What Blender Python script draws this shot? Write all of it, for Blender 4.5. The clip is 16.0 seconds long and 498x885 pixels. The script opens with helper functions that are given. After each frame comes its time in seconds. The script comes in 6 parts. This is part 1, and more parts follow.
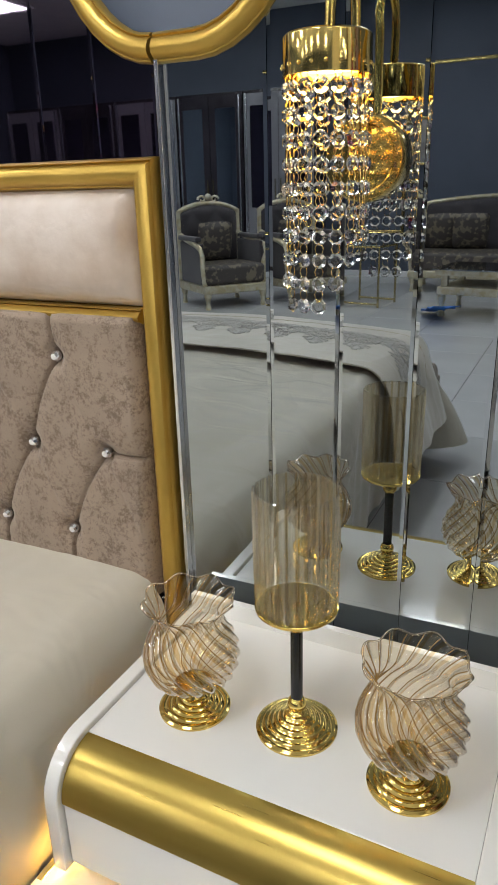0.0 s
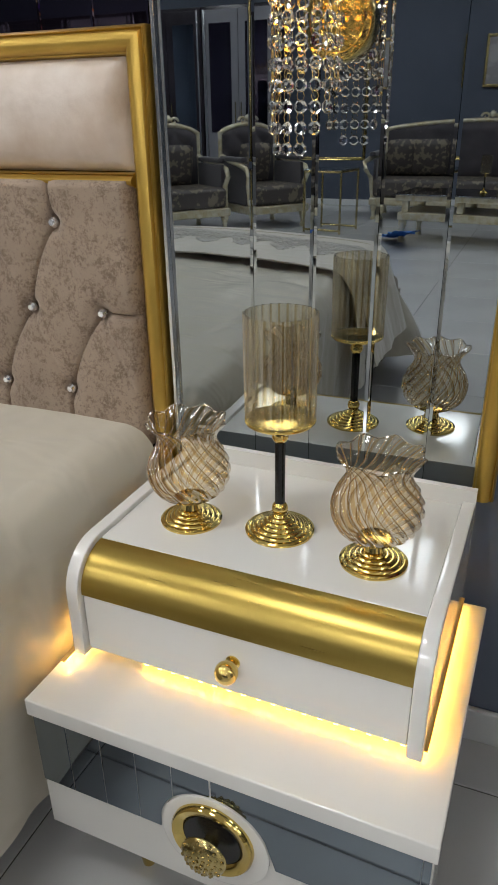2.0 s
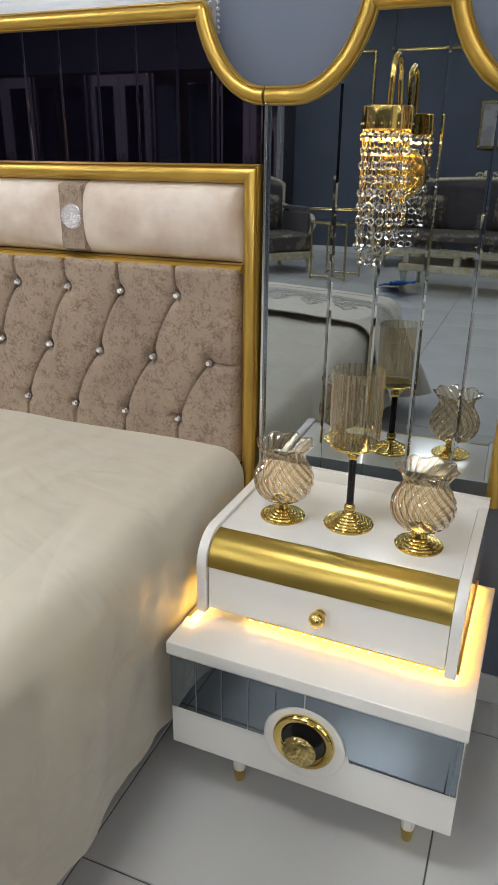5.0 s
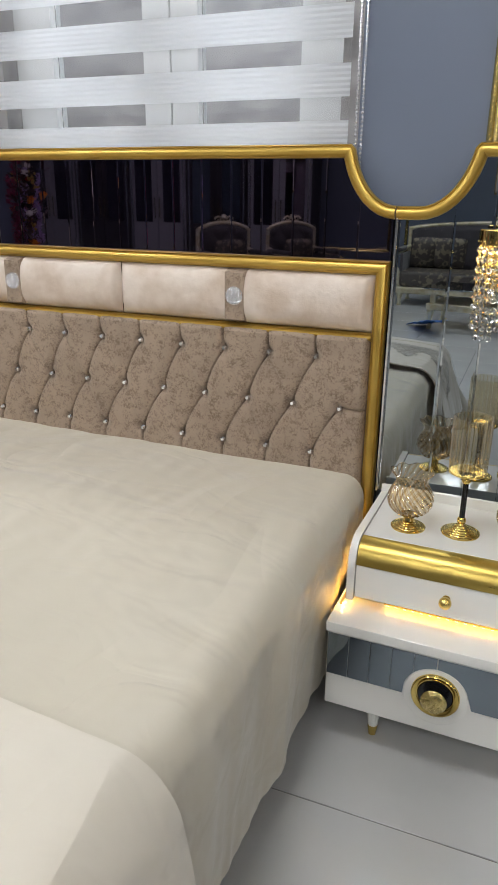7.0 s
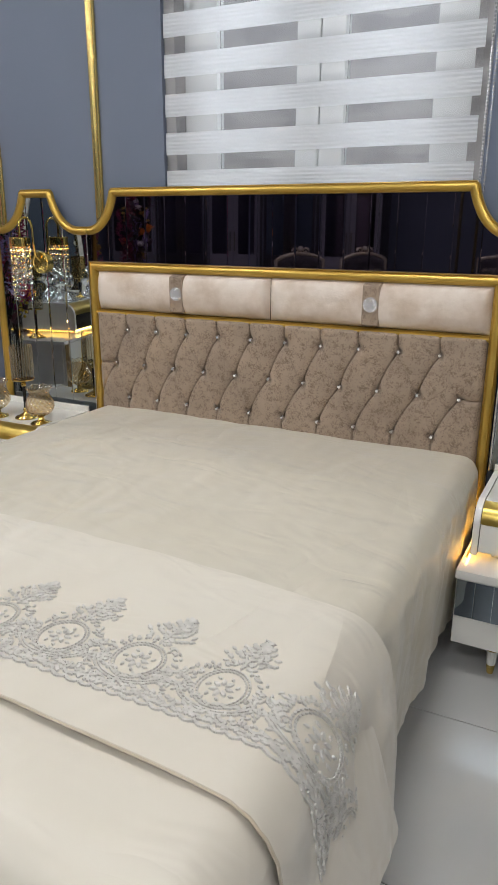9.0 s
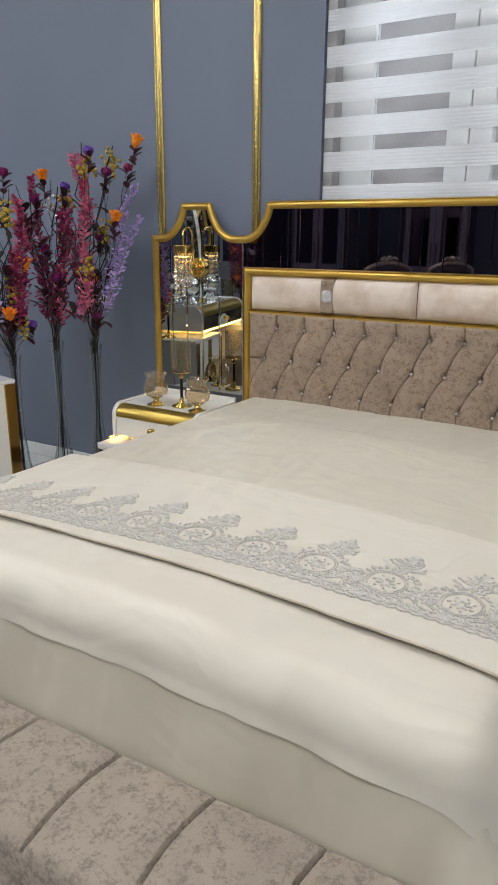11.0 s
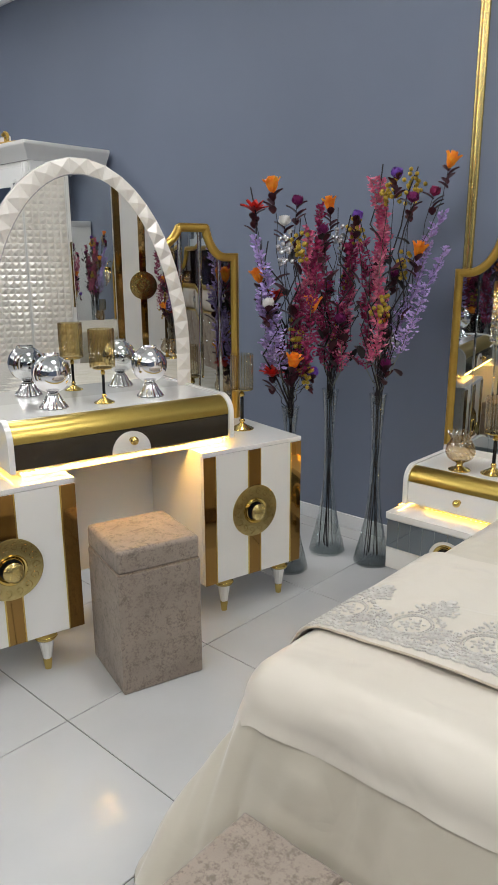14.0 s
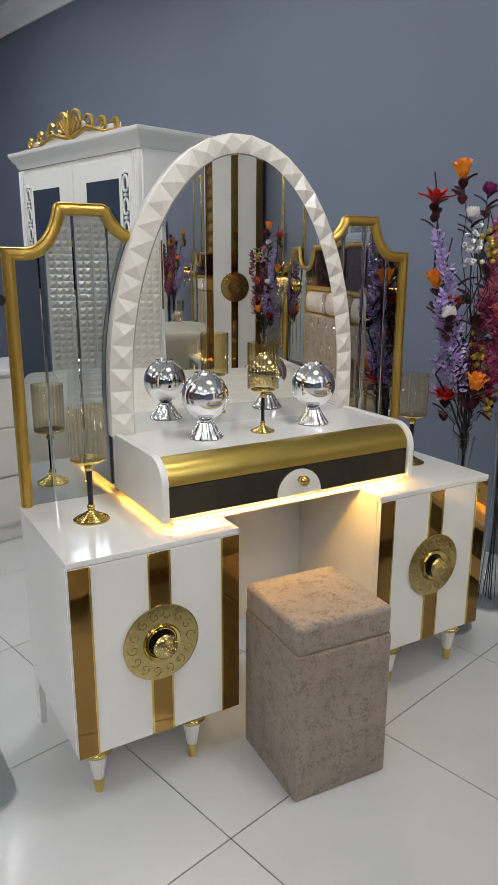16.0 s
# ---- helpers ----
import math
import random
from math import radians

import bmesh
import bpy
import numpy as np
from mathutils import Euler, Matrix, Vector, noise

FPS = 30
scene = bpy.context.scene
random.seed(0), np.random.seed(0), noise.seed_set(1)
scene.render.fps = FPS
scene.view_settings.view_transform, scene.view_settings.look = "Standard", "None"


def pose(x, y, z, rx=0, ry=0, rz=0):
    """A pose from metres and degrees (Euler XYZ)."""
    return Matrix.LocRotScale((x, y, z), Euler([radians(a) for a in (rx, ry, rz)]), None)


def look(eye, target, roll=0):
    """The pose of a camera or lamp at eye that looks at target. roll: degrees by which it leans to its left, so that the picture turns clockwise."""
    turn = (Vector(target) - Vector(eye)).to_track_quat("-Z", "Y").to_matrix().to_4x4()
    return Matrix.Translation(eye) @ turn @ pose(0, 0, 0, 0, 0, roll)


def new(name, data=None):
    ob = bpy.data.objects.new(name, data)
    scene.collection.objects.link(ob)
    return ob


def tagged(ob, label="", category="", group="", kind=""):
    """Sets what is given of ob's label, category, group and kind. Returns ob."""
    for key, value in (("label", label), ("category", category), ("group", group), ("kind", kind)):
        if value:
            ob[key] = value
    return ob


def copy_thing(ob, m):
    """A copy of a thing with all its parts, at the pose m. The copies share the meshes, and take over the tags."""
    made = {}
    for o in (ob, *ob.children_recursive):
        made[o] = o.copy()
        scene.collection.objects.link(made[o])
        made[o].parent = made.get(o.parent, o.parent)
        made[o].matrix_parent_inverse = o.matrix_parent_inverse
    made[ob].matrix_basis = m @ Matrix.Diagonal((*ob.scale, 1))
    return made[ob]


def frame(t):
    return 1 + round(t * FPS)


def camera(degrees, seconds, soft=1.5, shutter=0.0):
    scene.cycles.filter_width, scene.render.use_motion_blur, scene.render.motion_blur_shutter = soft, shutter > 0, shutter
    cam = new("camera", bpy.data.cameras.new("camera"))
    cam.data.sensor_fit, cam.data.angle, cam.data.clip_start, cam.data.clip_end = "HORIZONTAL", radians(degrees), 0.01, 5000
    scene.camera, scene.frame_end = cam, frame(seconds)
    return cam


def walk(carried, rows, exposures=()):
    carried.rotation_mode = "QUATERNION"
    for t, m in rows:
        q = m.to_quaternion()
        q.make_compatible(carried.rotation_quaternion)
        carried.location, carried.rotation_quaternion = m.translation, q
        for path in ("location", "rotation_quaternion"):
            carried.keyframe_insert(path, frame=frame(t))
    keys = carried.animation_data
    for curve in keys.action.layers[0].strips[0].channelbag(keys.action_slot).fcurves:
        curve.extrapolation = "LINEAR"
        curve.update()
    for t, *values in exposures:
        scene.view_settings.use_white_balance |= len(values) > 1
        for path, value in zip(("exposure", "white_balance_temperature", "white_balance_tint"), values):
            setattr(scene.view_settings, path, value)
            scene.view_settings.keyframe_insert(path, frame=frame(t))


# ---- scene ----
cam = camera(39.2, 16.0, soft=0.8)
PATH = [
    (0, (0.115, 0.237, 1.156), (-0.703, 1.928, 0.47), -1.5),
    (0.5, (0.118, 0.185, 1.132), (-0.676, 1.873, 0.41), -1.5),
    (1, (0.125, 0.145, 1.103), (-0.63, 1.834, 0.344), -1.2),
    (1.5, (0.142, 0.107, 1.089), (-0.581, 1.788, 0.282), -1.1),
    (2, (0.151, 0.064, 1.075), (-0.542, 1.74, 0.231), -0.9),
    (2.5, (0.15, 0.012, 1.06), (-0.531, 1.68, 0.192), -0.9),
    (3, (0.149, -0.015, 1.051), (-0.526, 1.643, 0.16), -1.0),
    (3.2, (0.155, -0.038, 1.051), (-0.524, 1.616, 0.154), -1.1),
    (5.3, (0.113, -0.403, 1.256), (-0.564, 1.325, 0.511), 0.9),
    (5.5, (0.091, -0.449, 1.288), (-0.58, 1.281, 0.541), 0.9),
    (6, (0.032, -0.598, 1.325), (-0.635, 1.147, 0.611), 1.0),
    (6.5, (-0.011, -0.738, 1.364), (-0.689, 1.006, 0.658), 0.7),
    (7, (-0.033, -0.848, 1.37), (-0.74, 0.895, 0.692), 0.6),
    (7.5, (-0.04, -0.991, 1.343), (-0.793, 0.749, 0.707), 0.7),
    (8, (-0.062, -1.134, 1.365), (-0.847, 0.598, 0.744), 0.5),
    (10.5, (-0.26, -1.693, 1.305), (-1.212, -0.025, 0.748), 0.6),
    (11, (-0.313, -1.816, 1.336), (-1.305, -0.175, 0.769), 0.4),
    (11.5, (-0.417, -1.879, 1.354), (-1.456, -0.265, 0.793), 0.1),
    (12, (-0.598, -1.918, 1.355), (-1.68, -0.329, 0.806), 0.3),
    (12.5, (-0.751, -1.954, 1.351), (-1.897, -0.404, 0.816), 0.2),
    (13, (-0.887, -1.934, 1.347), (-2.098, -0.431, 0.82), 0.0),
    (13.5, (-1.074, -1.859, 1.361), (-2.338, -0.397, 0.845), -0.1),
    (14, (-1.203, -1.8, 1.375), (-2.513, -0.375, 0.871), -0.3),
    (14.5, (-1.408, -1.77, 1.376), (-2.753, -0.378, 0.873), 0.1),
    (15, (-1.614, -1.757, 1.378), (-3.003, -0.407, 0.88), 0.1),
    (15.5, (-1.732, -1.757, 1.378), (-3.141, -0.43, 0.875), 0.2),
    (16, (-1.83, -1.743, 1.37), (-3.239, -0.415, 0.869), 0.2),
]
EXPOSURES = [(0.0, 0.32), (0.8, 0.25), (1.6, 0.10), (2.5, 0.0), (3.2, 0.05), (5.5, 0.28), (8.0, 0.14), (11.0, 0.06), (14.0, 0.08), (16.0, 0.0)]
walk(cam, [(t, look(eye, target, roll)) for t, eye, target, roll in PATH], EXPOSURES)

# ---- world, daylight behind the blind, shop ceiling lamps ----
world = bpy.data.worlds.new("daylight")
scene.world = world
world.use_nodes = True
wn = world.node_tree
sky = wn.nodes.new("ShaderNodeTexSky")
sky.sky_type = "NISHITA"
sky.sun_disc = False
sky.sun_elevation, sky.sun_rotation = radians(48), radians(140)
wn.links.new(sky.outputs[0], wn.nodes["Background"].inputs[0])
wn.nodes["Background"].inputs[1].default_value = 0.15
sun = new("sun", bpy.data.lights.new("sun", "SUN"))
sun.data.energy, sun.data.angle, sun.data.color = 2.4, radians(0.6), (1, 0.95, 0.88)
sun.matrix_world = look((3, -4, 8), (0, 1, 0))

X0, X1, Y0, Y1, HIGH = -8.29, 3.11, -7.40, 1.12, 3.25     # the shop's inner faces
LAMPS = [(x, y) for x in (-6.6, -4.6, -2.6, -0.6, 1.6) for y in (-0.25, -2.7, -5.4)]
for lx, ly in LAMPS:
    lamp = new("ceiling_lamp", bpy.data.lights.new("ceiling_lamp", "AREA"))
    lamp.data.shape, lamp.data.size, lamp.data.energy = "SQUARE", 0.56, 16
    lamp.data.color = (0.955, 0.98, 1.0)
    lamp.matrix_world = Matrix.Translation((lx, ly, HIGH - 0.035))

sky_fill = new("sky_light", bpy.data.lights.new("sky_light", "AREA"))      # added area lamp above the window, standing in for sky light on the blind
sky_fill.data.shape, sky_fill.data.size, sky_fill.data.size_y, sky_fill.data.energy = "RECTANGLE", 1.8, 0.9, 42
sky_fill.data.color = (0.90, 0.95, 1.0)
sky_fill.matrix_world = look((-1.13, 2.35, 3.6), (-1.13, 1.1, 1.75))

# ---- materials ----
def material(name, col, rough=0.5, metal=0.0, col2=None, scale=6.0, bump=0.0, fine=80.0, coat=0.0, sheen=0.0, trans=0.0, ior=1.45,
             emit=0.0, contrast=(0.35, 0.65), stretch=(1, 1, 1), rvar=0.06, vary=0.0, aniso=0.0):
    m = bpy.data.materials.new(name)
    m.use_nodes = True
    nt = m.node_tree
    b = nt.nodes["Principled BSDF"]
    b.inputs["Metallic"].default_value = metal
    b.inputs["Coat Weight"].default_value = coat
    b.inputs["Coat Roughness"].default_value = 0.08
    b.inputs["Sheen Weight"].default_value = sheen
    b.inputs["Transmission Weight"].default_value = trans
    b.inputs["IOR"].default_value = ior
    b.inputs["Anisotropic"].default_value = aniso
    co = nt.nodes.new("ShaderNodeTexCoord")
    mp = nt.nodes.new("ShaderNodeMapping")
    mp.inputs["Scale"].default_value = stretch
    nt.links.new(co.outputs["Object"], mp.inputs[0])
    big = nt.nodes.new("ShaderNodeTexNoise")
    big.inputs["Scale"].default_value, big.inputs["Detail"].default_value = scale, 6
    small = nt.nodes.new("ShaderNodeTexNoise")
    small.inputs["Scale"].default_value, small.inputs["Detail"].default_value = fine, 4
    nt.links.new(mp.outputs[0], big.inputs[0])
    nt.links.new(mp.outputs[0], small.inputs[0])
    ramp = nt.nodes.new("ShaderNodeValToRGB")
    e = ramp.color_ramp.elements
    e[0].position, e[1].position = contrast
    e[0].color = (*col, 1)
    e[1].color = (*(col2 or tuple(c * 0.93 for c in col)), 1)
    nt.links.new(big.outputs["Fac"], ramp.inputs[0])
    out = ramp.outputs[0]
    if vary:
        info = nt.nodes.new("ShaderNodeObjectInfo")
        rng = nt.nodes.new("ShaderNodeMapRange")
        rng.inputs["To Min"].default_value, rng.inputs["To Max"].default_value = 1 - vary, 1 + vary
        nt.links.new(info.outputs["Random"], rng.inputs["Value"])
        hsv = nt.nodes.new("ShaderNodeHueSaturation")
        nt.links.new(rng.outputs[0], hsv.inputs["Value"])
        nt.links.new(out, hsv.inputs["Color"])
        out = hsv.outputs[0]
    nt.links.new(out, b.inputs["Base Color"])
    rr = nt.nodes.new("ShaderNodeMapRange")
    rr.inputs["To Min"].default_value, rr.inputs["To Max"].default_value = max(rough - rvar, 0.0), rough + rvar
    nt.links.new(small.outputs["Fac"], rr.inputs["Value"])
    nt.links.new(rr.outputs[0], b.inputs["Roughness"])
    if bump:
        bp = nt.nodes.new("ShaderNodeBump")
        bp.inputs["Strength"].default_value, bp.inputs["Distance"].default_value = bump, 0.004
        nt.links.new(small.outputs["Fac"], bp.inputs["Height"])
        nt.links.new(bp.outputs[0], b.inputs["Normal"])
    if emit:
        b.inputs["Emission Color"].default_value = (*col, 1)
        b.inputs["Emission Strength"].default_value = emit
    return m


def suede(name, pale, dark, size, fleck=0.85, grain=120):
    """Mottled faux suede: soft clouds and small dark worn flecks."""
    m = material(name, pale, 0.72, col2=tuple(c * 0.80 for c in pale), scale=size, bump=0.25, fine=260, sheen=0.15, contrast=(0.3, 0.7))
    nt = m.node_tree
    b = nt.nodes["Principled BSDF"]
    base = b.inputs["Base Color"].links[0].from_socket
    co = [n for n in nt.nodes if n.type == "MAPPING"][0]
    n1 = nt.nodes.new("ShaderNodeTexNoise")
    n1.inputs["Scale"].default_value, n1.inputs["Detail"].default_value, n1.inputs["Roughness"].default_value = size * 3.2, 5, 0.75
    n2 = nt.nodes.new("ShaderNodeTexNoise")
    n2.inputs["Scale"].default_value, n2.inputs["Detail"].default_value, n2.inputs["Roughness"].default_value = grain, 5, 0.75
    nt.links.new(co.outputs[0], n1.inputs[0])
    nt.links.new(co.outputs[0], n2.inputs[0])
    mul = nt.nodes.new("ShaderNodeMath")
    mul.operation = "MULTIPLY"
    nt.links.new(n1.outputs["Fac"], mul.inputs[0])
    nt.links.new(n2.outputs["Fac"], mul.inputs[1])
    r = nt.nodes.new("ShaderNodeMapRange")
    r.inputs["From Min"].default_value, r.inputs["From Max"].default_value = 0.235, 0.345
    r.inputs["To Max"].default_value = fleck
    nt.links.new(mul.outputs[0], r.inputs["Value"])
    mix = nt.nodes.new("ShaderNodeMix")
    mix.data_type = "RGBA"
    nt.links.new(r.outputs[0], mix.inputs["Factor"])
    nt.links.new(base, mix.inputs["A"])
    mix.inputs["B"].default_value = (*dark, 1)
    nt.links.new(mix.outputs["Result"], b.inputs["Base Color"])
    return m


PAINT = material("blue_grey_paint", (0.150, 0.175, 0.236), 0.6, col2=(0.138, 0.162, 0.220), scale=1.2, bump=0.05, fine=300)
PAINT_DARK = material("slate_paint", (0.078, 0.094, 0.130), 0.55, col2=(0.068, 0.083, 0.116), scale=1.5, bump=0.05, fine=300)
CEIL = material("white_ceiling", (0.80, 0.80, 0.79), 0.8, bump=0.05, fine=200)
TILE = material("pale_porcelain", (0.55, 0.55, 0.545), 0.16, col2=(0.50, 0.50, 0.495), scale=2.2, bump=0.02, fine=40, vary=0.03)
GROUT = material("grey_grout", (0.10, 0.095, 0.09), 0.9, bump=0.2, fine=300)
SKIRT = material("white_skirting", (0.70, 0.71, 0.72), 0.4)
GOLD = material("satin_gold_paint", (0.57, 0.375, 0.085), 0.34, 0.75, col2=(0.49, 0.315, 0.065), scale=9, bump=0.06, fine=220)
BRUSHED = material("brushed_gold_foil", (0.50, 0.365, 0.095), 0.30, 0.95, col2=(0.46, 0.33, 0.082), scale=5, bump=0.012, fine=60, stretch=(0.12, 9, 9))
SHINY = material("polished_gold", (0.76, 0.575, 0.20), 0.11, 1.0, col2=(0.66, 0.48, 0.14), scale=12, rvar=0.04)
BRASS = material("pale_brass", (0.62, 0.50, 0.22), 0.16, 1.0, col2=(0.52, 0.41, 0.17), scale=60, bump=0.15, fine=120)
BRONZE = material("bronze_mirror", (0.34, 0.20, 0.065), 0.05, 1.0, scale=3, rvar=0.02)
SMOKE = material("smoked_mirror", (0.42, 0.455, 0.475), 0.012, 1.0, col2=(0.405, 0.44, 0.46), scale=2, rvar=0.008)
DUSK = material("dark_smoked_mirror", (0.155, 0.125, 0.165), 0.02, 1.0, col2=(0.14, 0.115, 0.15), scale=2, rvar=0.01)
SLATE_MIR = material("blue_grey_mirror", (0.28, 0.33, 0.38), 0.04, 1.0, rvar=0.02)
GREY_GLOSS = material("dark_grey_gloss", (0.065, 0.058, 0.050), 0.06, 0.7, rvar=0.02)
MIRROR = material("silvered_mirror", (0.88, 0.89, 0.88), 0.006, 1.0, rvar=0.004)
CHROME = material("chrome", (0.88, 0.88, 0.90), 0.04, 1.0, scale=20, rvar=0.02)
SILVER = material("silver_edge", (0.72, 0.72, 0.74), 0.2, 1.0)
LACQUER = material("white_lacquer", (0.80, 0.785, 0.75), 0.13, col2=(0.77, 0.755, 0.72), scale=3, coat=0.6, bump=0.01, fine=60)
IVORY = material("ivory_gloss", (0.78, 0.73, 0.66), 0.22, col2=(0.74, 0.69, 0.62), scale=6, coat=0.3)
TUFT = suede("brown_crackle_suede", (0.36, 0.27, 0.20), (0.13, 0.085, 0.055), 9, 0.75, 170)
PUTTY = suede("grey_brown_suede", (0.335, 0.272, 0.222), (0.155, 0.124, 0.098), 8)
CREAM = material("cream_leatherette", (0.69, 0.60, 0.53), 0.40, col2=(0.52, 0.41, 0.325), scale=7.5, bump=0.35, fine=55, contrast=(0.44, 0.66))
SATIN = material("beige_satin", (0.56, 0.512, 0.418), 0.36, col2=(0.53, 0.482, 0.388), scale=2, bump=0.04, fine=900, sheen=0.35)
TAUPE = material("taupe_satin", (0.52, 0.44, 0.34), 0.38, col2=(0.49, 0.41, 0.31), scale=2, bump=0.04, fine=900, sheen=0.3)
THROW = material("cream_satin", (0.63, 0.58, 0.495), 0.38, col2=(0.61, 0.555, 0.47), scale=2, bump=0.04, fine=900, sheen=0.3)


def creased(mat, depth):
    """Soft folds and fine wrinkles of laid cloth, under the weave's own relief."""
    t = mat.node_tree
    weave = [n for n in t.nodes if n.type == "BUMP"][0]
    co = t.nodes.new("ShaderNodeTexCoord")
    for size, dist, stretch in ((2.6, depth, (1.0, 0.45, 0.6)), (9.0, depth * 0.22, (0.5, 1.0, 0.8))):
        mp, nz, rg, bp = (t.nodes.new("ShaderNodeMapping"), t.nodes.new("ShaderNodeTexNoise"), t.nodes.new("ShaderNodeMapRange"), t.nodes.new("ShaderNodeBump"))
        mp.inputs["Scale"].default_value = stretch
        mp.inputs["Rotation"].default_value = (0, 0, 0.6)
        nz.inputs["Scale"].default_value, nz.inputs["Detail"].default_value, nz.inputs["Distortion"].default_value = size, 2.0, 0.7
        rg.inputs["From Min"].default_value, rg.inputs["From Max"].default_value = 0.35, 0.65
        bp.inputs["Strength"].default_value, bp.inputs["Distance"].default_value = 0.8, dist
        t.links.new(co.outputs["Object"], mp.inputs[0])
        t.links.new(mp.outputs[0], nz.inputs["Vector"])
        t.links.new(nz.outputs[0], rg.inputs[0])
        t.links.new(rg.outputs[0], bp.inputs["Height"])
        if weave.inputs["Normal"].links:
            t.links.new(weave.inputs["Normal"].links[0].from_socket, bp.inputs["Normal"])
        t.links.new(bp.outputs[0], weave.inputs["Normal"])


creased(SATIN, 0.018)
creased(THROW, 0.018)
creased(TAUPE, 0.034)

LACE = material("silver_grey_lace", (0.65, 0.622, 0.58), 0.30, 0.14, col2=(0.51, 0.487, 0.45), scale=60, bump=0.3, fine=600)
AMBER = material("amber_glass", (1.0, 0.92, 0.78), 0.02, col2=(1.0, 0.90, 0.74), trans=1.0, ior=1.45, rvar=0.01)
CLEAR = material("clear_glass", (0.96, 0.98, 0.97), 0.015, trans=1.0, ior=1.45, rvar=0.01)
CRYSTAL = material("crystal", (1, 1, 1), 0.0, col2=(1, 1, 1), trans=1.0, ior=1.52, rvar=0.0)
STRASS = material("rhinestone", (0.92, 0.92, 0.95), 0.05, 0.9)
BLACK = material("black_lacquer", (0.012, 0.012, 0.013), 0.2)
TRIM_GOLD = material("bright_gold_trim", (0.80, 0.61, 0.23), 0.24, 1.0, scale=10)
LED_BRIGHT = material("bright_warm_led", (1.0, 0.55, 0.10), emit=260.0)
LED = material("warm_led", (1.0, 0.55, 0.08), emit=26.0)
TAPE = material("amber_led_tape", (0.85, 0.55, 0.16), 0.4)
LED_SIDE = material("side_warm_led", (1.0, 0.55, 0.08), emit=60.0)
LED_BED = material("bedward_warm_led", (1.0, 0.58, 0.12), emit=65.0)
BULB = material("warm_lamp_glow", (1.0, 0.66, 0.20), emit=16.0)
PANEL = material("lamp_diffuser", (1.0, 0.98, 0.95), emit=5.0)
BAND = material("white_blind_fabric", (0.86, 0.87, 0.89), 0.7, fine=500, sheen=0.1)
FRAME_W = material("white_window_frame", (0.78, 0.79, 0.80), 0.35)
MARBLE = material("grey_marble_cladding", (0.36, 0.345, 0.345), 0.4, col2=(0.26, 0.25, 0.255), scale=3.2, bump=0.02, contrast=(0.50, 0.58), stretch=(1, 1, 2.2))
STEM = material("dark_twig", (0.018, 0.013, 0.014), 0.6)
STEM_G = material("grey_green_stem", (0.16, 0.17, 0.13), 0.6)
PINK = material("dusty_pink_spray", (0.66, 0.20, 0.29), 0.6, col2=(0.48, 0.045, 0.15), scale=25)
MAUVE = material("burgundy_spray", (0.16, 0.010, 0.05), 0.6, col2=(0.36, 0.025, 0.11), scale=25)
LILAC = material("lilac_spray", (0.48, 0.37, 0.68), 0.6, col2=(0.36, 0.25, 0.55), scale=25)
ORANGE = material("orange_petal", (0.95, 0.22, 0.015), 0.5, col2=(1.0, 0.45, 0.03), scale=30)
RED = material("red_petal", (0.55, 0.022, 0.012), 0.5, col2=(0.38, 0.01, 0.01), scale=30)
PLUM = material("plum_petal", (0.20, 0.012, 0.11), 0.5, col2=(0.12, 0.008, 0.07), scale=30)
VIOLET = material("violet_petal", (0.22, 0.09, 0.50), 0.5, col2=(0.14, 0.05, 0.36), scale=30)
WHITE_P = material("white_petal", (0.85, 0.82, 0.80), 0.5, scale=30)
LEAF = material("burgundy_leaf", (0.075, 0.012, 0.022), 0.45, col2=(0.04, 0.01, 0.015), scale=20)
BERRY = material("gold_berry", (0.50, 0.36, 0.055), 0.3, 0.5, col2=(0.38, 0.25, 0.03), scale=40)
PEARL = material("silver_bead", (0.70, 0.70, 0.72), 0.2, 0.7)
CHARCOAL = material("charcoal_velvet", (0.042, 0.036, 0.042), 0.8, col2=(0.055, 0.047, 0.052), scale=5, sheen=0.3, bump=0.1, fine=300)
DAMASK = material("grey_gold_damask", (0.07, 0.06, 0.055), 0.5, col2=(0.20, 0.165, 0.12), scale=16, contrast=(0.52, 0.56), bump=0.1, fine=200)
CHAMP = material("champagne_carved_wood", (0.62, 0.58, 0.46), 0.3, 0.35, col2=(0.50, 0.42, 0.25), scale=18, bump=0.1)
BLUE = material("blue_plastic", (0.01, 0.16, 0.62), 0.4)
DARKWOOD = material("dark_gloss_wood", (0.022, 0.019, 0.024), 0.12, col2=(0.035, 0.03, 0.036), scale=3, coat=0.4)
GREYCAB = material("grey_lacquer", (0.20, 0.20, 0.22), 0.25, coat=0.3)


def sheer_cloth():
    m = bpy.data.materials.new("sheer_voile")
    m.use_nodes = True
    nt = m.node_tree
    nt.nodes.remove(nt.nodes["Principled BSDF"])
    a, b = nt.nodes.new("ShaderNodeBsdfTransparent"), nt.nodes.new("ShaderNodeBsdfTranslucent")
    c, d = nt.nodes.new("ShaderNodeMixShader"), nt.nodes.new("ShaderNodeMixShader")
    w = nt.nodes.new("ShaderNodeBsdfDiffuse")
    w.inputs[0].default_value = b.inputs[0].default_value = (0.85, 0.86, 0.88, 1)
    d.inputs[0].default_value, c.inputs[0].default_value = 0.5, 0.11
    nt.links.new(b.outputs[0], d.inputs[1])
    nt.links.new(w.outputs[0], d.inputs[2])
    nt.links.new(a.outputs[0], c.inputs[1])
    nt.links.new(d.outputs[0], c.inputs[2])
    nt.links.new(c.outputs[0], nt.nodes["Material Output"].inputs[0])
    return m


SHEER = sheer_cloth()


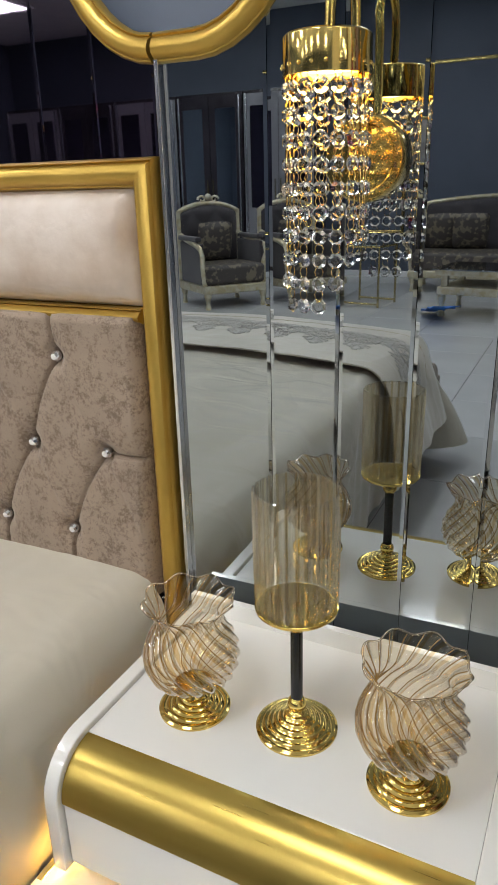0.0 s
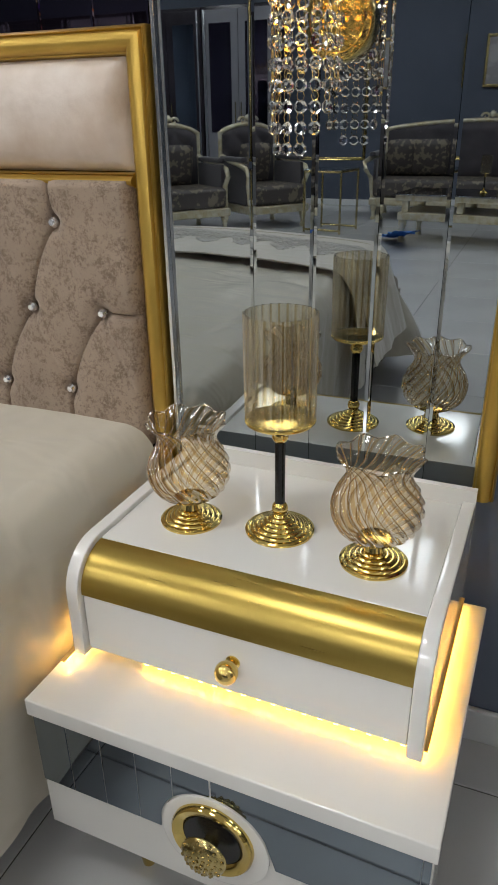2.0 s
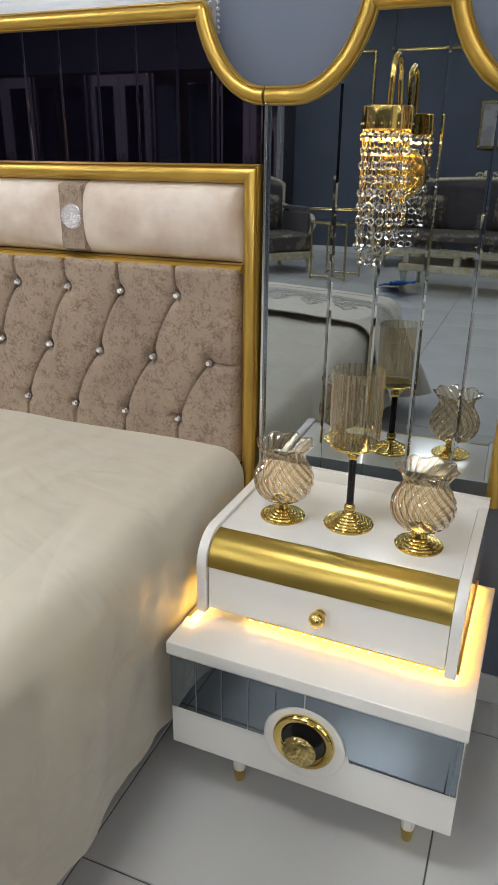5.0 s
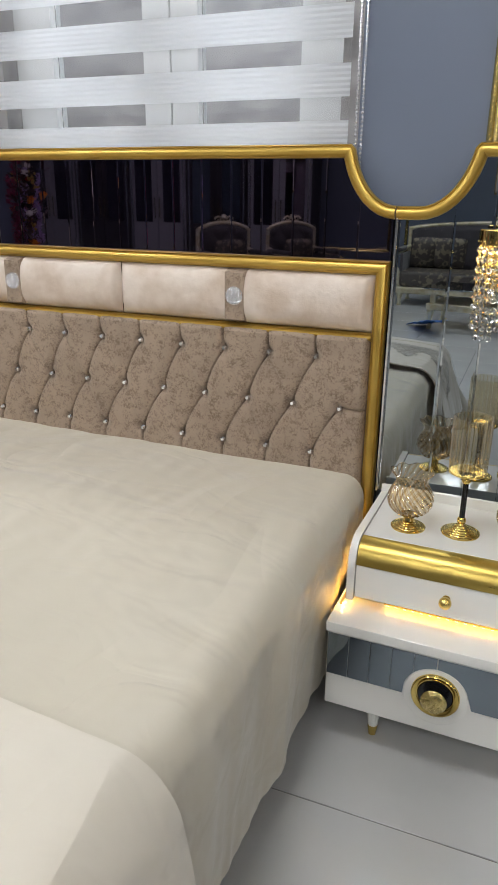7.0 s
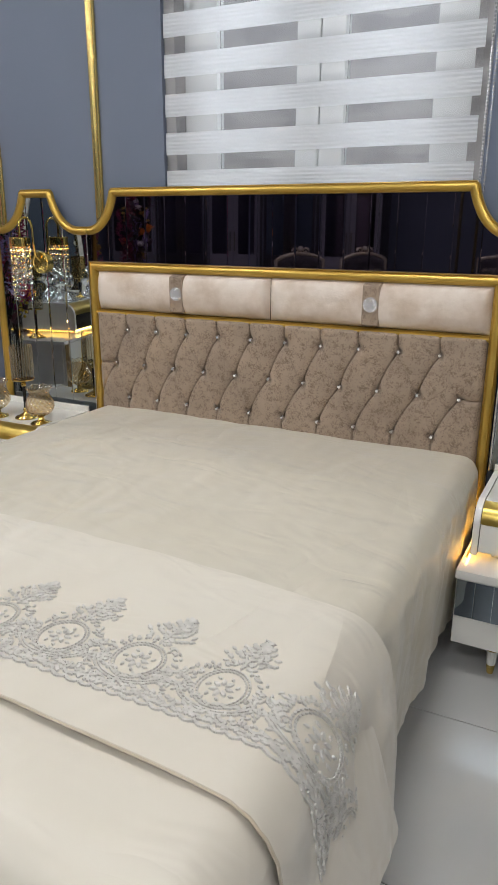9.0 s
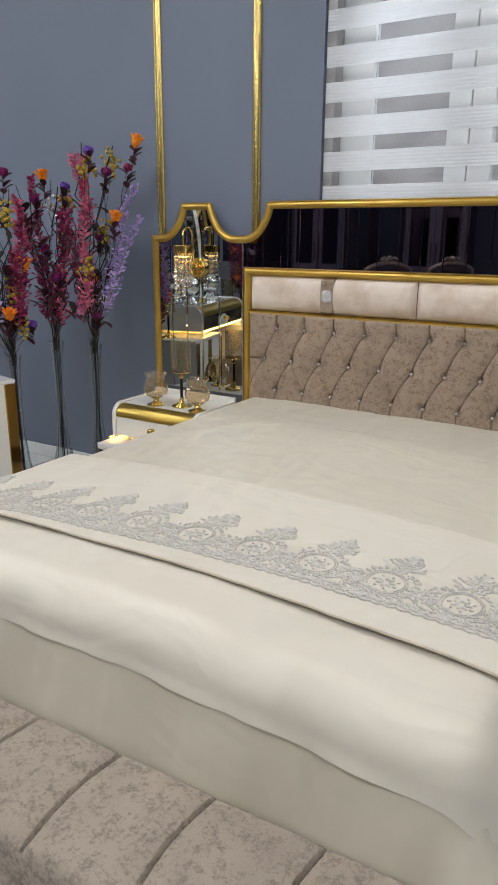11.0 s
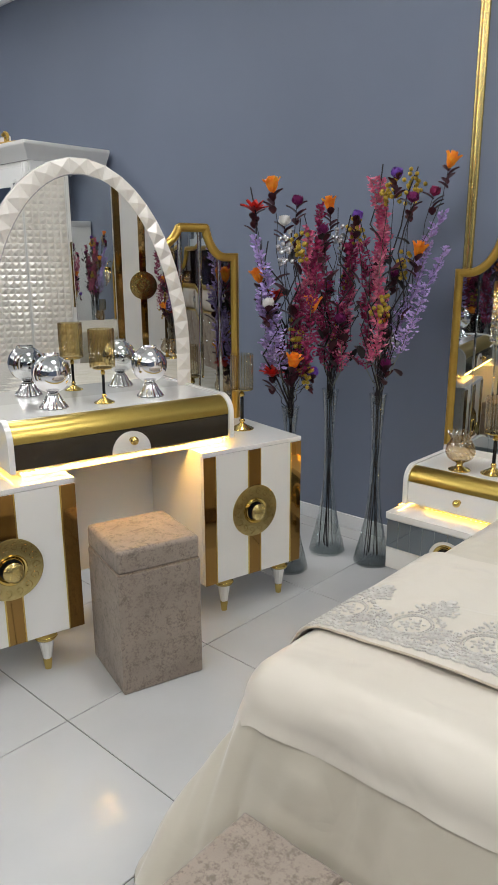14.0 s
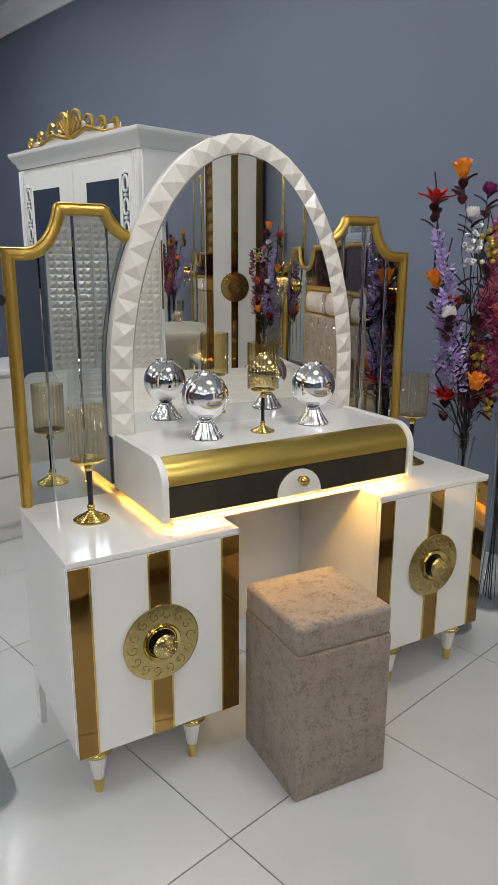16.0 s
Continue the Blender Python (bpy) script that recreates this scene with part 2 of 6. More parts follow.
def thin_glass(name, tint, edge=0.2):
    """A thin pane: clear straight through, with gloss that grows towards the edge."""
    g = bpy.data.materials.new(name)
    g.use_nodes = True
    t = g.node_tree
    t.nodes.remove(t.nodes["Principled BSDF"])
    a, b, f, x = (t.nodes.new("ShaderNodeBsdfTransparent"), t.nodes.new("ShaderNodeBsdfGlossy"), t.nodes.new("ShaderNodeLayerWeight"), t.nodes.new("ShaderNodeMixShader"))
    a.inputs[0].default_value = (*tint, 1)
    b.inputs["Roughness"].default_value = 0.03
    f.inputs[0].default_value = edge
    t.links.new(f.outputs["Facing"], x.inputs[0])
    t.links.new(a.outputs[0], x.inputs[1])
    t.links.new(b.outputs[0], x.inputs[2])
    t.links.new(x.outputs[0], t.nodes["Material Output"].inputs[0])
    return g


THIN = thin_glass("thin_clear_glass", (0.93, 0.95, 0.95))
THIN_AMBER = thin_glass("thin_amber_glass", (0.980, 0.925, 0.81), 0.36)
THIN_SMOKE = thin_glass("thin_smoky_glass", (0.985, 0.965, 0.91), 0.24)
THIN_RIB_SHADE = thin_glass("thin_umber_glass", (0.90, 0.82, 0.64), 0.34)
THIN_GOLD = thin_glass("thin_golden_glass", (0.972, 0.91, 0.73), 0.26)
THIN_HONEY = thin_glass("thin_honey_glass", (0.89, 0.71, 0.44), 0.46)
RIB = material("dark_amber_rib", (0.50, 0.30, 0.09), 0.10, col2=(0.36, 0.20, 0.05), trans=0.35, ior=1.3)
nt = BAND.node_tree
glow = nt.nodes.new("ShaderNodeBsdfTranslucent")
glow.inputs[0].default_value = (0.9, 0.92, 0.95, 1)
both = nt.nodes.new("ShaderNodeMixShader")
both.inputs[0].default_value = 0.35
nt.links.new(nt.nodes["Principled BSDF"].outputs[0], both.inputs[1])
nt.links.new(glow.outputs[0], both.inputs[2])
nt.links.new(both.outputs[0], nt.nodes["Material Output"].inputs[0])


# ---- builders ----
def crisp(me):
    """Normals weighted by face area, so that flat faces stay flat and narrow bevels turn the corner."""
    fs = [(p.normal.copy(), max(p.area, 1e-12), p.vertices[:]) for p in me.polygons]
    round_vert = [[] for _ in me.vertices]
    for k, (_, _, vs) in enumerate(fs):
        for v in vs:
            round_vert[v].append(k)
    out = []
    for n, a, vs in fs:
        for v in vs:
            t = Vector()
            for g in round_vert[v]:
                if fs[g][0].dot(n) > 0.62:
                    t += fs[g][0] * fs[g][1]
            out.append(t.normalized() if t.length > 0 else n)
    me.normals_split_custom_set(out)


def mesh_of(name, bm, mat, smooth=True):
    me = bpy.data.meshes.new(name)
    bmesh.ops.recalc_face_normals(bm, faces=bm.faces[:])
    for f in bm.faces:
        f.smooth = smooth
    bm.to_mesh(me)
    bm.free()
    me.materials.append(mat)
    if smooth:
        me.set_sharp_from_angle(angle=radians(38))
        if len(me.vertices) < 1500:
            crisp(me)
    return me


def part(name, bm, mat, parent, label="", smooth=True):
    ob = new(name, mesh_of(name, bm, mat, smooth))
    ob.parent = parent
    return tagged(ob, label)


piece_of = part


def clone(ob, parent, m=None):
    """The same part once more, on the same mesh."""
    o = new(ob.name.split(".")[0], ob.data)
    o.parent = parent
    if m:
        o.matrix_basis = m
    return o


def thing(name, label, category, group="", at=None):
    ob = new(name)
    ob.empty_display_size = 0.1
    if at:
        ob.matrix_basis = at
    return tagged(ob, label, category, group)


def solid(name, bm, mat, label="", category="", group="", kind="", smooth=True):
    return tagged(new(name, mesh_of(name, bm, mat, smooth)), label, category, group, kind)


def box(x0, x1, y0, y1, z0, z1, bev=0.003, seg=2):
    bm = bmesh.new()
    bmesh.ops.create_cube(bm, size=1)
    for v in bm.verts:
        v.co = Vector(((x0 + x1) / 2 + v.co.x * (x1 - x0), (y0 + y1) / 2 + v.co.y * (y1 - y0), (z0 + z1) / 2 + v.co.z * (z1 - z0)))
    if bev:
        bmesh.ops.bevel(bm, geom=bm.edges[:], offset=bev, segments=seg, affect="EDGES", profile=0.5)
    return bm


def join(*bms):
    out = bms[0]
    for b in bms[1:]:
        me = bpy.data.meshes.new("tmp")
        b.to_mesh(me)
        b.free()
        out.from_mesh(me)
        bpy.data.meshes.remove(me)
    return out


def moved(bm, m):
    bmesh.ops.transform(bm, matrix=m, verts=bm.verts[:])
    return bm


def grid(nu, nv, f, close_u=False, caps=False):
    """A sheet of nu x nv points f(i, j); close_u joins the last column to the first."""
    bm = bmesh.new()
    vs = [[bm.verts.new(f(i, j)) for i in range(nu)] for j in range(nv)]
    for j in range(nv - 1):
        for i in range(nu if close_u else nu - 1):
            k = (i + 1) % nu
            bm.faces.new((vs[j][i], vs[j][k], vs[j + 1][k], vs[j + 1][i]))
    if caps:
        bm.faces.new(vs[0])
        bm.faces.new(vs[-1])
    return bm


def lathe(profile, n=32, wave=None, caps=True):
    """Turned body from (radius, height) rows; wave(angle, row) scales the radius."""
    def f(i, j):
        r, z = profile[j]
        a = 2 * math.pi * i / n
        k = wave(a, j, r) if wave else 1
        return (r * k * math.cos(a), r * k * math.sin(a), z)
    return grid(n, len(profile), f, True, caps)


def tube(pts, r, n=6, taper=1.0):
    pts = [Vector(p) for p in pts]
    frames = []
    for k, p in enumerate(pts):
        t = (pts[min(k + 1, len(pts) - 1)] - pts[max(k - 1, 0)]).normalized()
        side = t.cross(Vector((0.31, 0.2, 1)) if abs(t.z) < 0.9 else Vector((1, 0.2, 0))).normalized()
        frames.append((p, side, t.cross(side)))
    last = len(pts) - 1
    return grid(n, len(pts), lambda i, j: frames[j][0] + r * (1 + (taper - 1) * j / last) * (math.cos(2 * math.pi * i / n) * frames[j][1] + math.sin(2 * math.pi * i / n) * frames[j][2]), True, True)


def moulding(path, profile, closed=False):
    """Sweeps a profile of (across, out) along a path of (x, z) in an upright plane; out goes to -y. Corners are mitred."""
    n = len(path)
    P = [Vector((p[0], p[1])) for p in path]
    rows = []
    for k in range(n):
        a = (P[k] - P[k - 1]).normalized() if (k or closed) else None
        b = (P[(k + 1) % n] - P[k]).normalized() if (k < n - 1 or closed) else None
        a, b = a or b, b or a
        na, nb = Vector((-a.y, a.x)), Vector((-b.y, b.x))
        m = (na + nb).normalized()
        rows.append((P[k], m / max(m.dot(na), 0.35)))
    if closed:
        rows.append(rows[0])
    m = len(profile)
    return grid(m, len(rows), lambda i, j: (rows[j][0].x + rows[j][1].x * profile[i][0], -profile[i][1], rows[j][0].y + rows[j][1].y * profile[i][0]), True, not closed)


def ball(r, at=(0, 0, 0), sub=2):
    bm = bmesh.new()
    bmesh.ops.create_icosphere(bm, subdivisions=sub, radius=r, matrix=Matrix.Translation(at))
    return bm


# rounded picture-frame profile with two fine grooves
def frame_profile(w, d):
    return [(0, 0), (0, d * 0.55), (w * 0.10, d * 0.72), (w * 0.16, d * 0.60), (w * 0.24, d * 0.82), (w * 0.45, d), (w * 0.66, d * 0.96), (w * 0.82, d * 0.72), (w * 0.88, d * 0.52), (w * 0.94, d * 0.50), (w, d * 0.3), (w, 0)]


# ---- the shop's shell ----
WIN = (-1.735, -0.530, 0.95, 2.62)      # window opening x0 x1 z0 z1
north = solid("wall_north", join(
    box(X0 - 0.2, WIN[0], Y1, Y1 + 0.22, -0.05, HIGH + 0.1, 0), box(WIN[1], X1 + 0.2, Y1, Y1 + 0.22, -0.05, HIGH + 0.1, 0),
    box(WIN[0], WIN[1], Y1, Y1 + 0.22, -0.05, WIN[2], 0), box(WIN[0], WIN[1], Y1, Y1 + 0.22, WIN[3], HIGH + 0.1, 0)), PAINT, kind="structure")
solid("wall_south", box(X0 - 0.2, X1 + 0.2, Y0 - 0.2, Y0, -0.05, HIGH + 0.1, 0), PAINT_DARK, kind="structure")
solid("wall_west", box(X0 - 0.2, X0, Y0, Y1, -0.05, HIGH + 0.1, 0), PAINT, kind="structure")
solid("wall_east", box(X1, X1 + 0.2, Y0, Y1, -0.05, HIGH + 0.1, 0), PAINT, kind="structure")
solid("ceiling", box(X0 - 0.2, X1 + 0.2, Y0 - 0.2, Y1 + 0.22, HIGH, HIGH + 0.08, 0), CEIL, kind="structure")
cornice = [(0, 0), (0, 0.13), (0.02, 0.13), (0.03, 0.10), (0.06, 0.07), (0.10, 0.045), (0.12, 0.02), (0.14, 0.02), (0.14, 0)]
solid("trim", moved(grid(len(cornice), 2, lambda i, j: (X0 if j == 0 else X1, Y1 - 0.002 - cornice[i][0], HIGH - 0.001 - cornice[i][1]), True, True), Matrix()), CEIL, kind="structure")
skirt = solid("baseboard", join(box(X0, X1, Y1 - 0.014, Y1 - 0.001, 0.0005, 0.075, 0.004), box(X0, X1, Y0 + 0.001, Y0 + 0.014, 0.0005, 0.075, 0.004)), SKIRT, kind="structure")

# gold wall mouldings: tall rectangles either side of the bed, and on the far wall
flat_gold = [(0, 0), (0, 0.008), (0.006, 0.013), (0.013, 0.008), (0.02, 0.014), (0.028, 0.017), (0.036, 0.013), (0.042, 0.006), (0.042, 0)]


def wall_frame(x0, x1, z0, z1):
    return moulding([(x0, z0), (x1, z0), (x1, z1), (x0, z1)], flat_gold, True)


for fx0, fx1 in ((-2.625, -2.035), (-0.465 + 0.26, 0.385)):
    solid("wall_moulding", moved(wall_frame(fx0, fx1, 0.62, 2.46), Matrix.Translation((0, Y1 - 0.001, 0))), TRIM_GOLD, "polished gold moulding forming a tall rectangle on the wall", "wall moulding", "gold wall mouldings")
for fx0, fx1 in ((-3.3, -2.1), (-1.9, -0.4), (-0.2, 1.3), (1.5, 2.8)):
    solid("wall_moulding", moved(moved(wall_frame(-fx1, -fx0, 0.55, 2.5), Matrix.Rotation(math.pi, 4, "Z")), Matrix.Translation((0, Y0 + 0.001, 0))), BRASS, "gold moulding framing a panel of the dark wall", "wall moulding", "gold wall mouldings")

# ceiling panels
panel0 = None
for lx, ly in LAMPS:
    at = Matrix.Translation((lx, ly, HIGH))
    if panel0 is None:
        panel0 = thing("ceiling_light", "square white flush ceiling light with a glowing diffuser", "ceiling light", "ceiling lights", at)
        part("frame", join(box(-0.32, 0.32, -0.32, -0.29, -0.03, 0), box(-0.32, 0.32, 0.29, 0.32, -0.03, 0), box(-0.32, -0.29, -0.29, 0.29, -0.03, 0), box(0.29, 0.32, -0.29, 0.29, -0.03, 0)), FRAME_W, panel0)
        part("diffuser", box(-0.29, 0.29, -0.29, 0.29, -0.012, -0.004, 0), PANEL, panel0, "glowing white diffuser")
    else:
        copy_thing(panel0, at)

# ---- window, zebra blind and the wall outside ----
win = tagged(new("window_1"), "white-framed window behind a striped roller blind", "window", kind="structure")
wy = Y1 + 0.12
bars = [box(WIN[0], WIN[1], wy - 0.03, wy + 0.03, WIN[2], WIN[2] + 0.06), box(WIN[0], WIN[1], wy - 0.03, wy + 0.03, WIN[3] - 0.06, WIN[3]),
        box(-1.688, -1.547, wy - 0.03, wy + 0.03, WIN[2] + 0.06, WIN[3] - 0.06), box(-0.725, -0.588, wy - 0.03, wy + 0.03, WIN[2] + 0.06, WIN[3] - 0.06),
        box(-1.222, -1.133, wy - 0.03, wy + 0.03, WIN[2] + 0.06, WIN[3] - 0.06), box(-1.128, -1.039, wy - 0.03, wy + 0.03, WIN[2] + 0.06, WIN[3] - 0.06)]
part("window_frame", join(*bars), FRAME_W, win)
for a, b in ((WIN[0] + 0.001, -1.689), (-0.587, WIN[1] - 0.001)):
    part("reveal", box(a, b, wy - 0.10, wy + 0.09, WIN[2], WIN[3], 0.002), MARBLE, win, "grey marble lining of the window opening", smooth=False)
for a, b in ((-1.546, -1.223), (-1.038, -0.726)):
    pane = part("pane", box(a, b, wy - 0.004, wy + 0.004, WIN[2] + 0.06, WIN[3] - 0.06, 0), CLEAR, win)
    pane.visible_shadow = False

blind = thing("roller_blind", "white zebra roller blind with alternating opaque and sheer bands", "blind", at=Matrix.Translation((0, Y1 - 0.018, 0)))
BX0, BX1 = -1.712, -0.553
for k in range(10):
    z0 = 1.333 + 0.134 * k
    rib = [(0.0014 * (j % 2), z0 + 0.078 * j / 12) for j in range(13)]
    bm = grid(2, 13, lambda i, j: (BX0 if i == 0 else BX1, rib[j][0] - 0.002, rib[j][1]))
    bmesh.ops.solidify(bm, geom=bm.faces[:], thickness=0.0015)
    part("opaque_band", bm, BAND, blind, smooth=False)
    if k < 9:
        part("sheer_band", grid(2, 2, lambda i, j: (BX0 if i == 0 else BX1, 0.0005, z0 + 0.078 + 0.056 * j)), SHEER, blind, "translucent voile band")
part("head_rail", box(BX0 - 0.01, BX1 + 0.01, -0.035, 0.012, 2.60, 2.68, 0.006), FRAME_W, blind)
chain = []
for cx in (-0.532, -0.516):
    chain += [ball(0.0042, (cx, -0.004, 1.40 + 0.0108 * k), 1) for k in range(110)]
beads = part("bead_chain", join(*chain), PEARL, blind, "grey plastic bead chain")

far = thing("facade", "grey marble-clad building front standing close outside the window", "building", at=Matrix.Translation((0, 3.2, 0)))
part("wall", box(-6, 4, 0, 0.2, -1, 6, 0), MARBLE, far, "veined grey marble cladding", smooth=False)
solid("ground", box(-60, 60, Y1 + 0.23, 80, -0.25, -0.1, 0), GROUT, kind="structure")


# ---- mirrored and gold-framed outlines ----
def rise(x0, z0, x1, z1, n=9):
    """A hollow curve from a level start at (x0, z0) up to a steep end at (x1, z1)."""
    top = radians(72)
    return [(x0 + (x1 - x0) * math.sin(top * k / n) / math.sin(top), z0 + (z1 - z0) * (1 - math.cos(top * k / n)) / (1 - math.cos(top))) for k in range(n + 1)]


def panel_outline(x0, x1, z_low, z_high, flat=0.055, run=0.125, cut=0.012):
    """Right to left along the top of a mirrored side panel: shoulder, rise, level crown, fall, shoulder."""
    r = rise(x1 - flat, z_low, x1 - flat - run, z_high - cut)
    l = rise(x0 + flat, z_low, x0 + flat + run, z_high - cut)
    return [(x1, z_low)] + r + [(r[-1][0] - cut, z_high)] + [(l[-1][0] + cut, z_high)] + l[::-1] + [(x0, z_low)]


def height_of(outline):
    pts = sorted(outline)
    xs, zs = [p[0] for p in pts], [p[1] for p in pts]
    return lambda x: float(np.interp(x, xs, zs))


def strip(x0, x1, z0, top, y, bev=0.0048, deep=0.0004, thick=0.004):
    """One upright strip of mirror glass with bevelled long edges; its upper end follows top(x)."""
    xs = [x0, x0 + bev] + [x0 + bev + (x1 - x0 - 2 * bev) * k / 6 for k in range(1, 6)] + [x1 - bev, x1]
    ys = [y + deep] + [y] * (len(xs) - 2) + [y + deep]
    n = len(xs)
    front = grid(n, 2, lambda i, j: (xs[i], ys[i], z0 if j == 0 else top(xs[i])))
    back = grid(n, 2, lambda i, j: (xs[i], y + thick, z0 if j == 0 else top(xs[i])))
    return join(front, back)


def side_panel(x0, x1, z0, z_low, z_high, joint_right, cuts, parent, y=0.0, fw=0.034, inner=True):
    """Mirror strips and frame of one side panel, in its parent's space."""
    line = panel_outline(x0, x1, z_low, z_high)
    top = height_of([(x, z - 0.012) for x, z in line])
    part("backing", box(x0 + 0.004, x1 - 0.004, y + 0.006, y + 0.018, z0, z_low - 0.02, 0.001), BLACK, parent)
    edges = [x0 + 0.006] + list(cuts) + [x1 - 0.006]
    for a, b in zip(edges, edges[1:]):
        part("mirror_strip", strip(a + 0.0004, b - 0.0004, z0, top, y), SMOKE, parent, smooth=False)
    path = line + [(x0, z0)] if joint_right else [(x1, z0)] + line
    part("gold_frame", moved(moulding(path, frame_profile(fw, 0.022)), Matrix.Translation((0, y + 0.004, 0))), GOLD, parent, "satin gold moulded frame")
    ex = x1 - 0.006 if joint_right else x0
    part("edge_strip", box(ex, ex + 0.006, y - 0.012, y + 0.018, z0, z_low - 0.03, 0.001), SILVER, parent, "thin silver edge strip")


# ---- the bed ----
HX0, HX1, HY = -2.090, -0.404, 1.075
bed = thing("bed", "double bed with tufted headboard and beige satin cover", "bed", at=Matrix.Translation((-1.247, 0, 0)))
OX = 1.247
half = (HX1 - HX0) / 2
crown = rise(half, 1.336, half - 0.118, 1.474) + [(half - 0.130, 1.486)]
outline = crown + [(-x, z) for x, z in crown[::-1]]
hb_top = height_of([(x, z - 0.012) for x, z in outline])
part("headboard", box(-half + 0.004, half - 0.004, HY + 0.008, HY + 0.036, 0.02, 1.33, 0.002), BLACK, bed, "black board behind the upholstery")
n_strip = 18
for k in range(n_strip):
    a, b = -half + 0.006 + (2 * half - 0.012) * k / n_strip, -half + 0.006 + (2 * half - 0.012) * (k + 1) / n_strip
    part("mirror_strip", strip(a + 0.0003, b - 0.0003, 1.17, hb_top, HY, 0.003, 0.0005), DUSK, bed, smooth=False)
part("top_moulding", moved(moulding(outline, frame_profile(0.034, 0.024)), Matrix.Translation((0, HY + 0.004, 0))), GOLD, bed, "satin gold moulding with a hollow-cornered outline")
gin = half - 0.004
part("inner_frame", moved(moulding([(gin, 0.40), (gin, 1.196), (-gin, 1.196), (-gin, 0.40)], frame_profile(0.038, 0.03)), Matrix.Translation((0, HY + 0.002, 0))), GOLD, bed, "satin gold frame round the upholstery")
part("mid_rail", moved(moulding([(gin - 0.036, 1.000), (-gin + 0.036, 1.000)], frame_profile(0.024, 0.03)), Matrix.Translation((0, HY + 0.002, 0))), GOLD, bed, "narrow satin gold rail")


def cushion(x0, x1, z0, z1, y, deep, nx=40, nz=12, edge=0.02):
    def f(i, j):
        u, v = i / (nx - 1), j / (nz - 1)
        x, z = x0 + (x1 - x0) * u, z0 + (z1 - z0) * v
        dx, dz = min(x - x0, x1 - x) / edge, min(z - z0, z1 - z) / (edge * 1.6)
        h = math.sqrt(max(0, 1 - (1 - min(dx, 1)) ** 2)) * math.sqrt(max(0, 1 - (1 - min(dz, 1)) ** 2))
        w = 0.0012 * noise.noise((x * 14, z * 22, 3)) + 0.0007 * noise.noise((x * 50, z * 60, 1))
        return (x, y - deep * h + w * h, z)
    return grid(nx, nz, f)


pw = gin - 0.038
for s in (-1, 1):
    a, b = (0.001, pw) if s > 0 else (-pw, -0.001)
    pad = part("pad", cushion(a, b, 1.001, 1.160, HY - 0.002, 0.036, 60, 20, 0.042), CREAM, bed, "cream leatherette bolster pad")
    c = 0.398 * s
    part("strap", cushion(c - 0.036, c + 0.036, 1.003, 1.158, HY - 0.007, 0.033, 12, 16, 0.008), TUFT, pad, "brown suede strap")
    stones = [ball(0.0042, (c + r * math.cos(t + r), HY - 0.043, 1.082 + r * math.sin(t + r)), 1) for r, n in ((0.001, 1), (0.008, 6), (0.0155, 12), (0.023, 18)) for t in [2 * math.pi * q / n for q in range(n)]]
    part("medallion", join(moved(lathe([(0.027, 0), (0.027, 0.004), (0.02, 0.006)], 24), Matrix.Translation((c, HY - 0.036, 1.082)) @ Matrix.Rotation(math.pi / 2, 4, "X")), *stones), STRASS, pad, "round rhinestone medallion")

# deep-buttoned panel
ROW1 = [OX - 0.598 - 0.1443 * k for k in range(10)]
ROW2 = [OX - 0.521 - 0.1443 * k for k in range(11)]
ROW3 = [OX - 0.604 - 0.1443 * k for k in range(10)]
BUT = [(x, 0.923) for x in ROW1] + [(x, 0.777) for x in ROW2] + [(x, 0.632) for x in ROW3]
SEGS = []
for x in ROW1:
    SEGS += [(x, 0.923, x - 0.069, 0.777, 1.0, -0.006), (x, 0.923, x + 0.075, 0.777, 0.14, 0.0), (x, 0.923, x - 0.004, 0.995, 0.8, 0.0)]
for x in ROW2:
    SEGS += [(x, 0.777, x - 0.081, 0.632, 1.0, -0.006), (x, 0.777, x + 0.063, 0.632, 0.14, 0.0)]
for x in ROW3:
    SEGS += [(x, 0.632, x, 0.52, 0.8, 0.0)]
SEGS += [(ROW2[0], 0.777, pw, 0.777, 0.8, 0), (ROW2[-1], 0.777, -pw, 0.777, 0.8, 0)]
NX, NZ = 640, 170
gx = np.linspace(-pw, pw, NX)
gz = np.linspace(0.54, 0.996, NZ)
XX, ZZ = np.meshgrid(gx, gz)
depth = np.full(XX.shape, 0.036)
for ax, az, bx, bz, k, bow in SEGS:
    dx, dz = bx - ax, bz - az
    t = np.clip(((XX - ax) * dx + (ZZ - az) * dz) / (dx * dx + dz * dz), 0, 1)
    px, pz = ax + t * dx + bow * np.sin(math.pi * t), az + t * dz
    d = np.hypot(XX - px, ZZ - pz)
    depth -= k * (0.013 * np.exp(-(d / 0.0027) ** 2) + 0.006 * np.exp(-(d / 0.018) ** 2))
for bx, bz in BUT:
    depth -= 0.013 * np.exp(-(np.hypot(XX - bx, ZZ - bz) / 0.014) ** 2)
rim = np.minimum(np.minimum(XX + pw, pw - XX), 0.996 - ZZ) / 0.02
depth = np.clip(depth, 0.004, None) * np.sqrt(1 - (1 - np.clip(rim, 0, 1)) ** 2)
tuft = part("tufted_panel", grid(NX, NZ, lambda i, j: (gx[i], HY - 0.001 - depth[j, i], gz[j])), TUFT, bed, "deep-buttoned brown crackle suede panel")
stud = None
for bx, bz in BUT:
    at = Matrix.Translation((bx, HY - 0.022, bz))
    if stud is None:
        stud = part("button", moved(lathe([(0.0, 0.0105), (0.005, 0.0105), (0.0088, 0.005), (0.008, 0)], 10, caps=False), Matrix.Rotation(math.pi / 2, 4, "X")), STRASS, tuft, "rhinestone button", smooth=False)
        stud.matrix_basis = at
    else:
        clone(stud, tuft, at)

